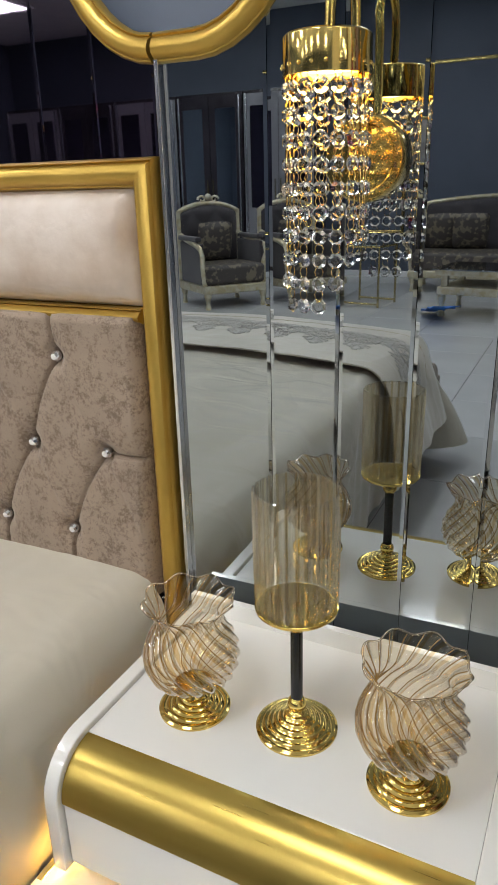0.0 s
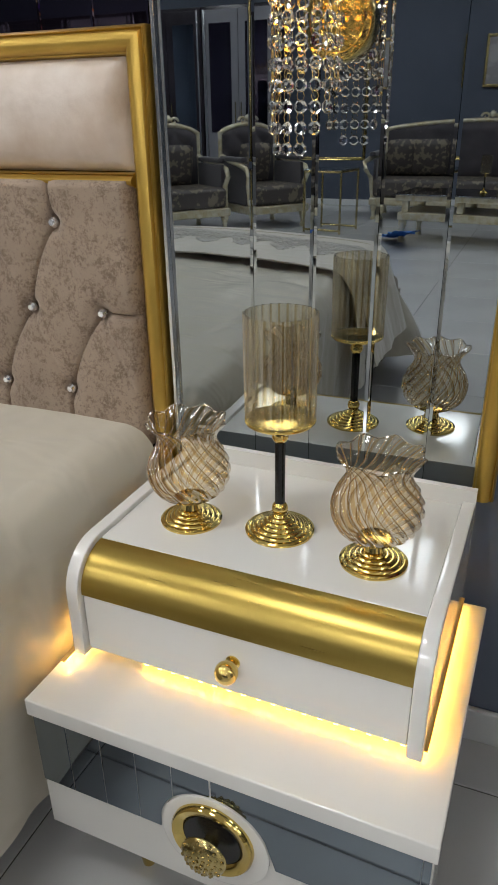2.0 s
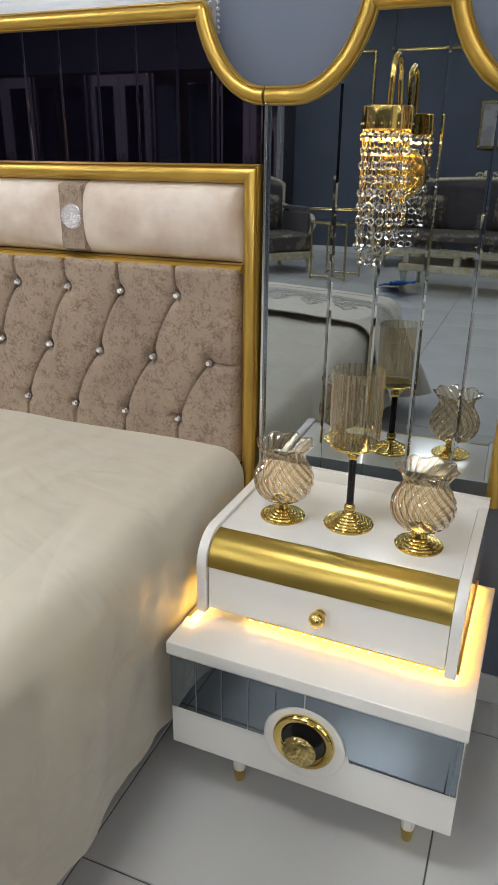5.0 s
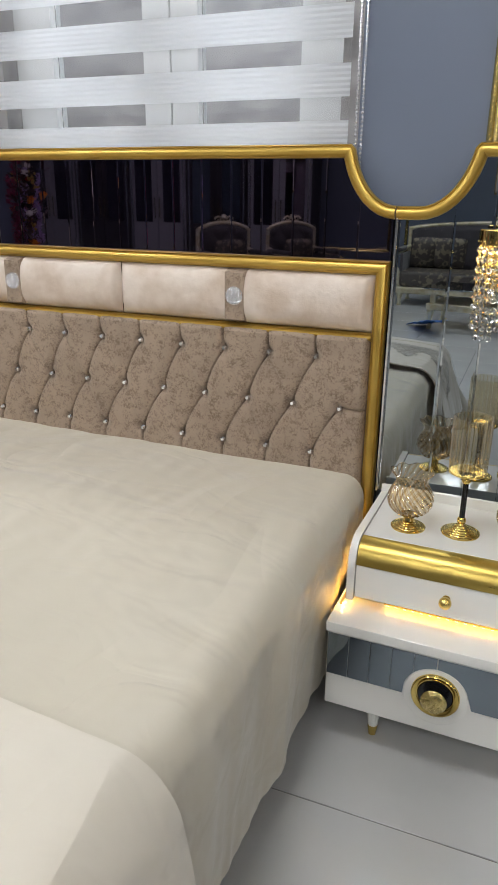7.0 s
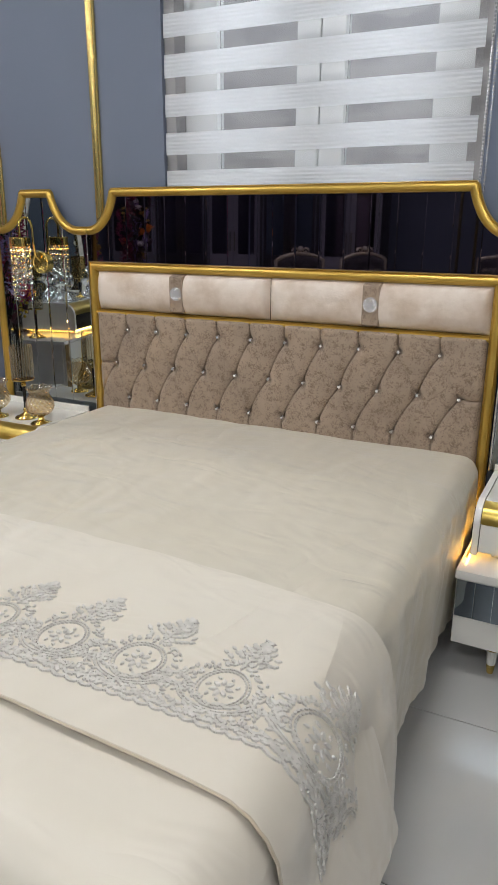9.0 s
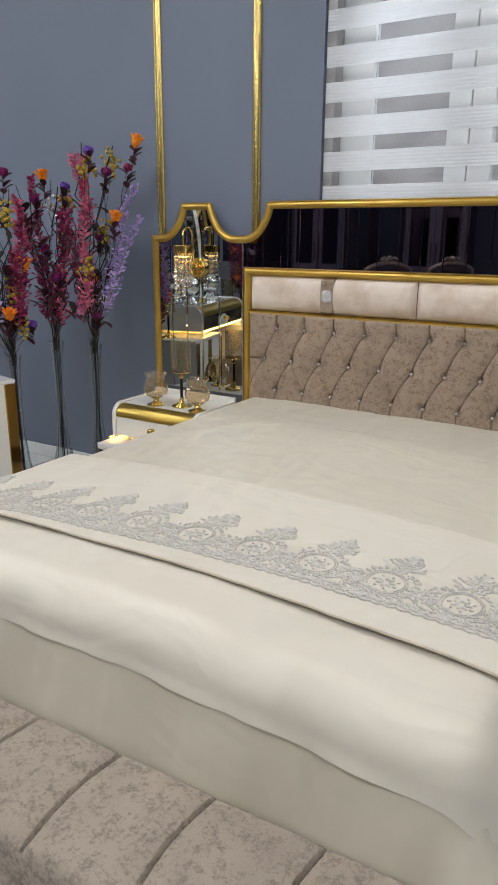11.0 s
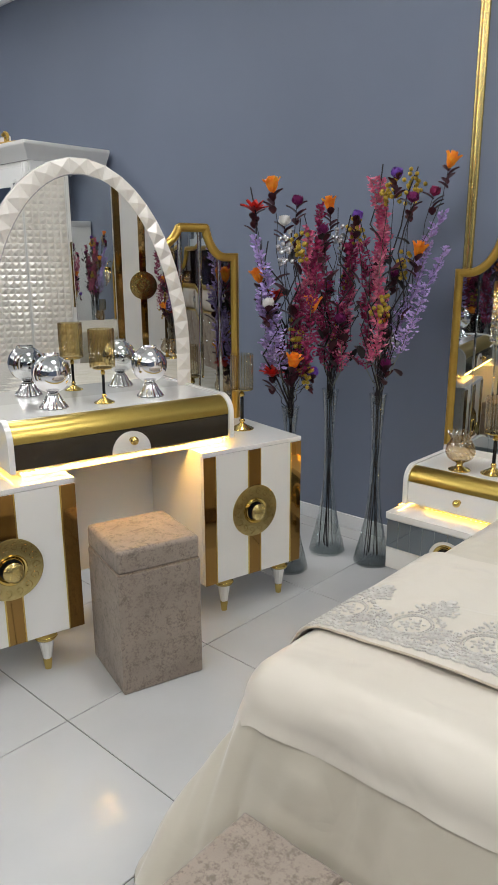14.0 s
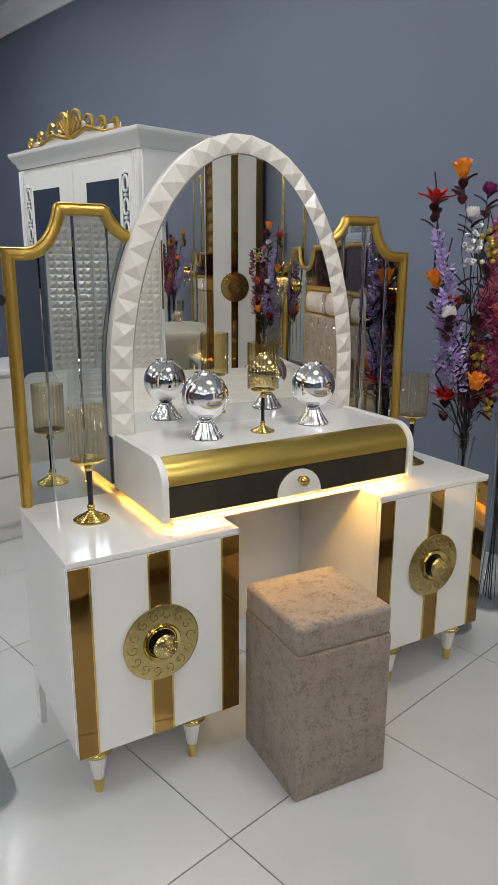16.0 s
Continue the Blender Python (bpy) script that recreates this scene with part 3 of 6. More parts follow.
# base and mattress under the covers
part("bed_base", box(-0.745, 0.745, -0.84, 1.06, 0.012, 0.30, 0.012), PUTTY, bed, "suede-covered bed base")
part("mattress", box(-0.79, 0.79, -0.86, 1.05, 0.302, 0.575, 0.05, 4), SATIN, bed)


def drape(hx, y_head, y_foot, z, side, foot, r=0.055, lift=0.0, seed=0, na=120, nb=90, fold=0.012, dome=0.02, flare=0.10, wobble=0.005, front=0.0, corner=0.0):
    """Point of a cloth laid on the mattress: a across, b from the head to the foot; what passes the edges hangs down."""
    def at(a, b, up=0.0):
        ex, ey = max(abs(a) - (hx - r), 0), max((y_foot + r) - b, 0) if foot else 0
        h = math.hypot(ex, ey)
        e = min(h, 0.515)
        sx = 1 if a > 0 else -1
        x, y = max(min(a, hx - r), -(hx - r)), max(b, y_foot + r) if foot else b
        rr = r + lift + up
        if e < 1e-9:
            out, down = 0, 0
        elif e < r * math.pi / 2:
            out, down = rr * math.sin(e / r), rr * (1 - math.cos(e / r))
        else:
            q = e - r * math.pi / 2
            ff = flare + front * ey / h + corner * 2 * ex * ey / (h * h)
            out, down = rr + ff * q, rr + q * 0.985
        hang = min(max((e - r) / 0.12, 0), 1)
        if hang:
            s = b if ex > ey else a * 1.1
            w = fold * (math.sin(s * 17 + seed + 2 * e) + 0.6 * math.sin(s * 31 + 2 * seed + 1.3) + 0.9 * noise.noise((s * 5, e * 3, seed)) + 1.1 * noise.noise((s * 22 + 2 * e, e * 2.2, seed + 7)) + 0.6 * abs(noise.noise((s * 9 - e * 7, e * 5, seed + 2))))
            out += hang * (w + fold * 1.2) 
        ux, uy = (ex / h * sx, -ey / h) if e else (0, 0)
        zz = z + lift + up + dome * (1 - (a / hx) ** 2 if abs(a) < hx else 0) * min(max((1.03 - b) / 0.5, 0), 1) - down
        flat = 1 - min(e / 0.05, 1)
        zz += flat * wobble * (noise.noise((a * 3.1, b * 2.7, seed)) + 0.6 * noise.noise((a * 7 + b * 4, b * 2, seed + 5)) + 0.30 * noise.noise((a * 19, b * 9, seed + 9)) - 0.5 * abs(noise.noise((a * 2.3 + b * 3.5, b * 1.1 - a, seed + 3))) ** 0.5)
        return Vector((x + out * ux, y + out * uy, max(zz, 0.02)))

    def sheet(a0, a1, b0, b1, thick=0.0):
        bm = grid(na, nb, lambda i, j: at(a0 + (a1 - a0) * i / (na - 1), b0 + (b1 - b0) * j / (nb - 1)))
        if thick:
            bmesh.ops.recalc_face_normals(bm, faces=bm.faces[:])
            bmesh.ops.solidify(bm, geom=bm.faces[:], thickness=thick)
        return bm
    return at, sheet


hw, foot_y = 0.815, -0.905
at_c, sheet_c = drape(hw, 1.04, foot_y, 0.588, True, True, 0.07, 0.0, 1.0, 260, 200, 0.0065, 0.035, -0.040, 0.006, 0.34, 0.38)
part("cover", sheet_c(-(hw + 0.520), hw + 0.520, 1.04, foot_y - 0.47), SATIN, bed, "beige satin bed cover hanging over the sides")
duvet = thing("blanket", "cream satin blanket hanging over the bed's foot", "blanket", at=Matrix.Translation((-1.247, 0, 0)))
at_d, sheet_d = drape(hw, 0, foot_y, 0.588, True, True, 0.075, 0.014, 2.3, 150, 80, 0.005, 0.035, 0.30)
part("cloth", sheet_d(-(hw + 0.30), hw + 0.30, -0.30, foot_y - 0.065, 0.004), THROW, duvet)
throw = thing("bed_throw", "cream satin throw edged with silver-grey lace scrolls", "throw", at=Matrix.Translation((-1.247, 0, 0)))
at_t, sheet_t = drape(hw, 0, foot_y, 0.588, True, False, 0.075, 0.027, 4.1, 170, 60, 0.009, 0.035, 0.05)
cloth = part("cloth", sheet_t(-(hw + 0.36), hw + 0.36, -0.18, -0.705, 0.005), THROW, throw)
part("piping", join(*[tube([at_t(-(hw + 0.36) + (2 * hw + 0.72) * k / 90, -0.706, -0.001) for k in range(91)], 0.0028, 6)]), TAUPE, cloth, "brown corded edge")


def lace_motifs():
    """Embroidered scrolls as raised stitches: rings, leaf sprays and a scalloped border, repeated along the throw."""
    vs, fs = [], []

    def leaf(a, b, ang, l, w, h=0.0034):
        b += 0.06 * min(max(a, -0.8), 0.85) + 0.018
        if abs(a) > hw + 0.35 or b > -0.19 or b < -0.70:
            return
        l, w = l * 1.12, w * 1.08
        ca, sa = math.cos(ang), math.sin(ang)
        k = len(vs)
        for q, up in ((1.0, 0.0003), (0.72, h)):
            for du, dv in ((-l, 0), (-0.35 * l, -w), (0.45 * l, -0.8 * w), (l, 0), (0.45 * l, 0.8 * w), (-0.35 * l, w)):
                vs.append(at_t(a + q * (du * ca - dv * sa), b + q * (du * sa + dv * ca), up))
        for q in range(6):
            r = (q + 1) % 6
            fs.append((k + q, k + r, k + 6 + r, k + 6 + q))
        fs.append((k + 6, k + 7, k + 8, k + 9, k + 10, k + 11))

    rnd = random.Random(5)
    P = 0.157
    n = int((2 * hw + 0.72) / P) + 1
    for m in range(-n // 2, n // 2 + 1):
        c, b0 = m * P + 0.024, -0.575
        lean = 0.25
        for ra, rb, cnt, l, w in ((0.044, 0.050, 40, 0.0045, 0.0022), (0.038, 0.044, 36, 0.0042, 0.0020), (0.060, 0.066, 26, 0.0062, 0.0034)):
            for q in range(cnt):
                t = 2 * math.pi * q / cnt
                if ra > 0.05 and math.sin(t) < -0.55:
                    continue
                leaf(c + ra * math.cos(t), b0 + rb * math.sin(t), t + math.pi / 2 + (0.9 if ra > 0.05 else 0), l, w)
        for q in range(7):
            t = 2 * math.pi * q / 7
            leaf(c + 0.013 * math.cos(t), b0 + 0.015 * math.sin(t), t, 0.008, 0.0045)
            leaf(c + 0.025 * math.cos(t + 0.4), b0 + 0.028 * math.sin(t + 0.4), t + 1, 0.005, 0.003)
        for q in range(15):                                   # spray rising to a tip
            f = q / 14
            sx, sb = c + 0.006 + lean * 0.05 * f, b0 + 0.062 + 0.085 * f
            wd = 0.046 * (1 - f) ** 0.8 + 0.004
            for s in (-1, 1):
                for e in (0.3, 0.65, 1.0):
                    leaf(sx + s * wd * e * (0.75 + 0.25 * math.sin(q * 1.9)) + rnd.uniform(-0.003, 0.003), sb + 0.45 * wd * e + rnd.uniform(-0.005, 0.005), math.pi / 2 - s * rnd.uniform(0.3, 1.3), 0.0068, 0.0036)
            leaf(sx, sb, math.pi / 2, 0.007, 0.003)
        for q in range(12):                                   # small medallion between two scrolls
            t = 2 * math.pi * q / 12
            leaf(c + P / 2 + 0.016 * math.cos(t), b0 - 0.012 + 0.016 * math.sin(t), t + 1.57, 0.005, 0.0024)
            leaf(c + P / 2 + 0.027 * math.cos(t), b0 - 0.008 + 0.027 * math.sin(t), t, 0.006, 0.003)
        for rad in (0.070, 0.076):                            # swag under the ring
            for q in range(30):
                t = math.pi * (1.12 + 0.76 * q / 29)
                leaf(c + rad * 1.02 * math.cos(t), b0 + 0.004 + rad * 0.86 * math.sin(t), t + 1.57, 0.0045, 0.002)
        for q in range(46):                                   # scalloped border
            f = q / 46
            a = c - P / 2 + P * f
            w = 0.006 * abs(math.sin(f * math.pi * 6))
            leaf(a, -0.662 - w, f * 37, 0.0042, 0.003)
            leaf(a, -0.653 + rnd.uniform(-0.004, 0.005), rnd.uniform(0, 3), 0.0062, 0.0032)
            if q % 2:
                leaf(a, -0.640 + rnd.uniform(-0.006, 0.006), rnd.uniform(0, 3), 0.007, 0.0036)
                d = abs(f - 0.5) * 2
                leaf(a, -0.622 + 0.03 * d + rnd.uniform(-0.006, 0.006), rnd.uniform(0, 3), 0.0065, 0.0034)
                leaf(a, -0.605 + 0.045 * d * d + rnd.uniform(-0.006, 0.006), rnd.uniform(0, 3), 0.0065, 0.0034) if d > 0.55 else None
        for q in range(190):                                  # small leaves filling the ground of the border
            a, b = c + rnd.uniform(-P / 2, P / 2), rnd.uniform(-0.655, -0.50)
            if ((a - c) / 0.052) ** 2 + ((b - b0) / 0.058) ** 2 < 1 or b > b0 + 0.085 - 1.1 * abs(abs(a - c) - 0.02) + rnd.uniform(-0.01, 0.01):
                continue
            leaf(a, b, rnd.uniform(0, 3.1), 0.0052, 0.0028)
    me = bpy.data.meshes.new("lace_trim")
    me.from_pydata([tuple(v) for v in vs], [], fs)
    me.materials.append(LACE)
    ob = new("lace_trim", me)
    ob.parent = cloth
    return tagged(ob, "silver-grey embroidered lace scrolls", kind="stuff")


lace_motifs()

# mirrored panels either side, fixed to the wall above the bedside cabinets
for nm, x0, x1, jr in (("right", -0.402, 0.140, False), ("left", -2.634, -2.092, True)):
    pan = thing("mirror_panel", "smoked mirror panel in a gold frame beside the headboard", "mirror", "bedside mirror panels", Matrix.Translation((0, HY, 0)))
    cuts = [-0.255, -0.160, -0.065, 0.030] if not jr else [-2.525, -2.430, -2.335, -2.235]
    side_panel(x0, x1, 0.535, 1.336, 1.486, jr, cuts, pan)


# ---- bedside cabinets ----
def arc(cx, cz, r, a0, a1, n):
    return [(cx + r * math.cos(radians(a0 + (a1 - a0) * k / n)), cz + r * math.sin(radians(a0 + (a1 - a0) * k / n))) for k in range(n + 1)]


def extrude_x(poly, x0, x1, bev=0.0015):
    """A solid from an outline of (y, z), between x0 and x1."""
    bm = bmesh.new()
    a = [bm.verts.new((x0, y, z)) for y, z in poly]
    b = [bm.verts.new((x1, y, z)) for y, z in poly]
    bm.faces.new(a)
    bm.faces.new(b[::-1])
    for k in range(len(poly)):
        bm.faces.new((a[k], a[k - 1], b[k - 1], b[k]))
    if bev:
        ends = [e for e in bm.edges if abs(e.verts[0].co.x - e.verts[1].co.x) < 1e-6]
        bmesh.ops.recalc_face_normals(bm, faces=bm.faces[:])
        bmesh.ops.bevel(bm, geom=ends, offset=bev, segments=2, affect="EDGES", profile=0.5)
    return bm


def facing(x, y, z):
    """A turned piece laid to face the front (-y)."""
    return Matrix.Translation((x, y, z)) @ Matrix.Rotation(math.pi / 2, 4, "X")


def led_line(p, q, parent, n, mat=None):
    """A warm LED tape with its row of chips."""
    p, q = Vector(p), Vector(q)
    t = (q - p).normalized()
    along = abs(t.x) > abs(t.y)
    w = 0.0035
    tape = box(min(p.x, q.x) - (0 if along else w), max(p.x, q.x) + (0 if along else w), min(p.y, q.y) - (w if along else 0), max(p.y, q.y) + (w if along else 0), p.z - 0.001, p.z + 0.001, 0)
    chips = [box(c.x - 0.003, c.x + 0.003, c.y - 0.003, c.y + 0.003, c.z - 0.0035, c.z - 0.0012, 0) for c in [p.lerp(q, (k + 0.5) / n) for k in range(n)]]
    strip_ = part("led_strip", tape, TAPE, parent, "amber LED strip", smooth=False)
    part("led_chips", join(*chips), mat or LED, strip_, "row of glowing warm LED chips", smooth=False)["kind"] = "stuff"
    return strip_


def roll_box(half, y0, y1, z0, z1, r, parent, front, knob_z, plaque=0.0, rail=0.024, mid=0.0):
    """Drawer box with rounded sides, a gold roll along its upper front edge and a ball knob."""
    def part(name, bm, mat, parent, label=""):
        return piece_of(name, moved(bm, Matrix.Translation((mid, 0, 0))), mat, parent, label)
    side = [(y1, z0), (y1, z1)] + arc(y0 + r, z1 - r, r, 90, 180, 10) + [(y0, z0)]
    for s in (-1, 1):
        part("side", extrude_x(side, s * half, s * (half - 0.020), 0.0025), LACQUER, parent)
    inner = half - 0.0205
    r2 = r - 0.008
    part("top", box(-inner, inner, y0 + r, y1, z1 - 0.022, z1 - 0.007, 0.001), LACQUER, parent)
    curve = arc(y0 + r, z1 - r, r2, 88, 180, 14)
    roll = [(y + 0.0, z) for y, z in curve] + [(curve[-1][0] + 0.012, curve[-1][1]), (curve[0][0], curve[0][1] - 0.015)]
    part("gold_roll", extrude_x(roll, -inner, inner, 0.0006), BRUSHED, parent, "brushed gold rounded edge")
    part("drawer_front", box(-inner + 0.001, inner - 0.001, y0 + 0.010, y0 + 0.026, z0 + 0.008, z1 - r - 0.002, 0.001), front, parent)
    part("bottom", box(-inner, inner, y0 + 0.028, y1, z0 + 0.004, z0 + 0.014, 0.001), LACQUER, parent)
    part("back_rail", box(-half, half, y1, y1 + 0.012, z0, z1 + rail, 0.001), LACQUER, parent)
    ky = y0 + 0.010
    if plaque:
        half_disc = [(plaque * math.cos(a), plaque * math.sin(a)) for a in [math.pi * k / 20 for k in range(21)]]
        bm = bmesh.new()
        f1 = [bm.verts.new((x, ky - 0.006, z0 + 0.010 + z)) for x, z in half_disc]
        f2 = [bm.verts.new((x, ky - 0.0005, z0 + 0.010 + z)) for x, z in half_disc]
        bm.faces.new(f1)
        bm.faces.new(f2[::-1])
        for k in range(21):
            bm.faces.new((f1[k], f1[k - 1], f2[k - 1], f2[k]))
        part("plaque", bm, LACQUER, parent, "white half-round plaque")
        ky -= 0.006
    part("knob", join(moved(lathe([(0.010, 0), (0.010, 0.002), (0.004, 0.004), (0.004, 0.008)], 16), facing(0, ky, knob_z)), ball(0.0155, (0, ky - 0.021, knob_z), 3)), SHINY, parent, "polished gold ball knob")


def hammered(r, seed=1):
    """A shallow dome covered with small bosses."""
    rnd = random.Random(seed)
    bm = lathe([(r, 0), (r, r * 0.12), (r * 0.8, r * 0.3), (r * 0.45, r * 0.42), (0.0005, r * 0.46)], 24)
    out = [bm]
    for q in range(46):
        a, d = q * 2.39996, r * 0.96 * math.sqrt((q + 0.5) / 46)
        h = r * (0.46 - 0.32 * (d / r) ** 2)
        out.append(ball(r * 0.098, (d * math.cos(a), d * math.sin(a), h), 1))
    return join(*out)


def rosette(x, y, z, parent, rim, r_in, hole, knob):
    """Round gold handle: a chased plate, a raised ring, a black well and a hammered knob."""
    if rim:
        plate = part("plate", moved(lathe([(rim, 0), (rim, 0.003), (rim * 0.97, 0.004), (r_in, 0.0045), (r_in * 0.9, 0.003)], 64), facing(x, y, z)), BRASS, parent, "engraved brass plate")
        rnd = random.Random(3)
        curls = []
        for q in range(14):
            t = 2 * math.pi * q / 14
            c = ((rim + r_in) / 2 * math.cos(t), (rim + r_in) / 2 * math.sin(t))
            rr = (rim - r_in) * 0.30
            curls.append(moved(tube([(c[0] + rr * (1 - k / 13) * math.cos(t + k * 0.62), c[1] + rr * (1 - k / 13) * math.sin(t + k * 0.62), 0.0046) for k in range(12)], 0.0008, 4), facing(x, y, z)))
        part("engraving", join(*curls), BRONZE, plate, "scroll engraving")["kind"] = "stuff"
    part("ring", moved(lathe([(r_in, 0), (r_in, 0.006), (r_in * 0.95, 0.010), (hole * 1.12, 0.008), (hole, 0.003), (hole, 0)], 48), facing(x, y - 0.0005, z)), SHINY, parent, "polished gold ring")
    part("well", moved(lathe([(hole * 1.02, 0.0015), (hole * 0.98, 0.004), (0.001, 0.004)], 32), facing(x, y - 0.001, z)), BLACK, parent, "black recess")
    kb = part("knob", join(moved(lathe([(knob * 0.32, 0), (knob * 0.32, 0.024)], 16), facing(x, y - 0.004, z)), moved(hammered(knob), facing(x, y - 0.026, z))), BRASS, parent, "hammered brass knob")
    return kb


def cone_leg(h, r, tip):
    white = lathe([(r * 0.98, h * 0.80), (r * 0.94, h * 0.78), (tip * 1.25, h * 0.24), (tip * 1.15, h * 0.23)], 48, lambda a, j, q: 1 + 0.045 * math.cos(12 * a))
    collar = lathe([(r, h), (r * 1.08, h * 0.96), (r * 0.80, h * 0.91), (r * 1.02, h * 0.87), (r * 1.34, h * 0.83), (r * 1.38, h * 0.79), (r * 1.20, h * 0.745), (r * 0.98, h * 0.73), (r * 0.7, h * 0.725)], 28)
    end = lathe([(tip * 1.36, h * 0.27), (tip * 1.36, h * 0.22), (tip, 0.0), (tip * 0.8, 0)], 16)
    return white, collar, end


def legs(parent, places, h, r, tip):
    first = None
    for x, y in places:
        at = Matrix.Translation((x, y, 0))
        if first is None:
            w, g, e = cone_leg(h, r, tip)
            first = part("leg", w, LACQUER, parent, "white tapered leg with gold collar and tip")
            first.matrix_basis = at
            ferrule, toe = part("ferrule", g, SHINY, first, "gold collar"), part("tip", e, SHINY, first, "gold tip")
        else:
            more = clone(first, parent, at)
            clone(ferrule, more)
            clone(toe, more)


def bedside(at):
    c = thing("nightstand", "white lacquered nightstand with gold roll and lit drawer box", "nightstand", "nightstands", at)
    legs(c, ((-0.155, 0.065), (0.195, 0.065), (-0.155, 0.37), (0.195, 0.37)), 0.115, 0.019, 0.010)
    body = part("body", box(-0.274, 0.274, 0.0, 0.430, 0.115, 0.3345, 0.002), LACQUER, c)
    part("slab", box(-0.278, 0.278, -0.008, 0.432, 0.335, 0.363, 0.0025), LACQUER, c, "white slab top of the lower body")
    dx, dz, rad = 0.002, 0.222, 0.079

    def low(x):
        q = rad * rad - (x - dx) ** 2
        return max(0.210, dz + math.sqrt(q)) if q > 0 else 0.210
    for lo, hi in ((-0.272, -0.218), (-0.218, -0.164), (-0.164, -0.110), (-0.110, -0.056), (-0.056, -0.002), (0.0, 0.262), (0.262, 0.272)):
        xs = [lo + 0.0003 + (hi - lo - 0.0006) * k / 36 for k in range(37)]
        ys = [-0.0033] + [-0.0036] * 35 + [-0.0033]
        part("mirror_strip", grid(37, 2, lambda i, j: (xs[i], ys[i], 0.331 if j else min(low(xs[i]), 0.3305))), SLATE_MIR, body, "blue-grey bevelled mirror strip", smooth=False)
    part("plaque", moved(lathe([(rad - 0.002, 0), (rad - 0.002, 0.005), (rad - 0.005, 0.006)], 48), facing(dx, 0.0, dz)), LACQUER, body, "white round plaque")
    rosette(dx, -0.006, 0.231, body, 0, 0.058, 0.041, 0.031)
    roll_box(0.248, 0.080, 0.425, 0.381, 0.548, 0.066, c, LACQUER, 0.440, rail=0.020, mid=-0.008)
    part("plinth", box(-0.20, 0.20, 0.13, 0.42, 0.3635, 0.3845, 0.001), LACQUER, c)
    led_line((-0.160, 0.104, 0.3785), (0.224, 0.104, 0.3785), c, 18)
    led_line((0.240, 0.100, 0.3785), (0.240, 0.42, 0.3785), c, 17, LED_SIDE)
    led_line((-0.262, 0.060, 0.3785), (-0.262, 0.42, 0.3785), c, 17, LED_BED)
    return c


ns = bedside(pose(-0.132, 0.608, 0, 0, 0, -1.2))
copy_thing(ns, Matrix.Translation((-2.361, 0.608, 0)))
TOP = 0.541


# ---- glass and brass ornaments ----
def rings(r, h, n=6):
    """A stepped foot of concentric rounded rings."""
    prof = [(r, 0), (r, 0.003)]
    for k in range(n * 4 + 1):
        f = k / (n * 4)
        prof.append((r * (0.99 - 0.77 * f), 0.003 + h * f ** 1.25 + 0.0016 * abs(math.sin(math.pi * f * n))))
    return prof


def two_tone(me, n, period, wide, mat):
    """Gives some of the columns of a turned glass a deeper tint."""
    me.materials.append(mat)
    for p in me.polygons:
        if (p.index % n) % period < wide:
            p.material_index = 1


def candle_holder(at, scale=1.0, stem_mat=None, label="tall gold candle holder with black stem and ribbed glass", group="candle holders", bowl=1.0, tint=None):
    c = thing("candle_holder", label, "candle holder", group, at @ Matrix.Scale(scale, 4))
    part("base", lathe(rings(0.053, 0.022) + [(0.009, 0.028), (0.0085, 0.030)], 40), SHINY, c, "ringed gold foot")
    part("lower_ball", ball(0.0125, (0, 0, 0.038), 3), SHINY, c)
    part("stem", lathe([(0.0078, 0.047), (0.0078, 0.148)], 16), stem_mat or BLACK, c, "black stem")
    part("upper_ball", join(ball(0.0125, (0, 0, 0.158), 3), lathe([(0.007, 0.166), (0.010, 0.172), (0.020, 0.176), (0.048, 0.179), (0.051, 0.182), (0.051, 0.185), (0.046, 0.186), (0.004, 0.183)], 40)), SHINY, c, "gold ball and dish")

    def wave(a, j, r):
        return 1 + (0.036 * math.cos(26 * a) if j < 7 else 0)
    prof = [(0.049, 0.187), (0.0492, 0.20), (0.0495, 0.23), (0.05, 0.27), (0.05, 0.31), (0.05, 0.335), (0.05, 0.338), (0.0478, 0.338), (0.0475, 0.30), (0.0472, 0.25), (0.047, 0.20), (0.0468, 0.190)]
    glass = part("glass", lathe(prof, 104, wave, False), THIN_SMOKE, c, "ribbed smoky amber glass cylinder")
    # every fourth column tinted darker, imitating the dark lines light draws along the ribs
    two_tone(glass.data, 104, 4, 1, THIN_RIB_SHADE)
    if tint:
        glass.data.materials[0], glass.data.materials[1] = tint
    glass.matrix_basis = Matrix.Translation((0, 0, 0.187 * (1 - bowl))) @ Matrix.Scale(bowl, 4)
    return c


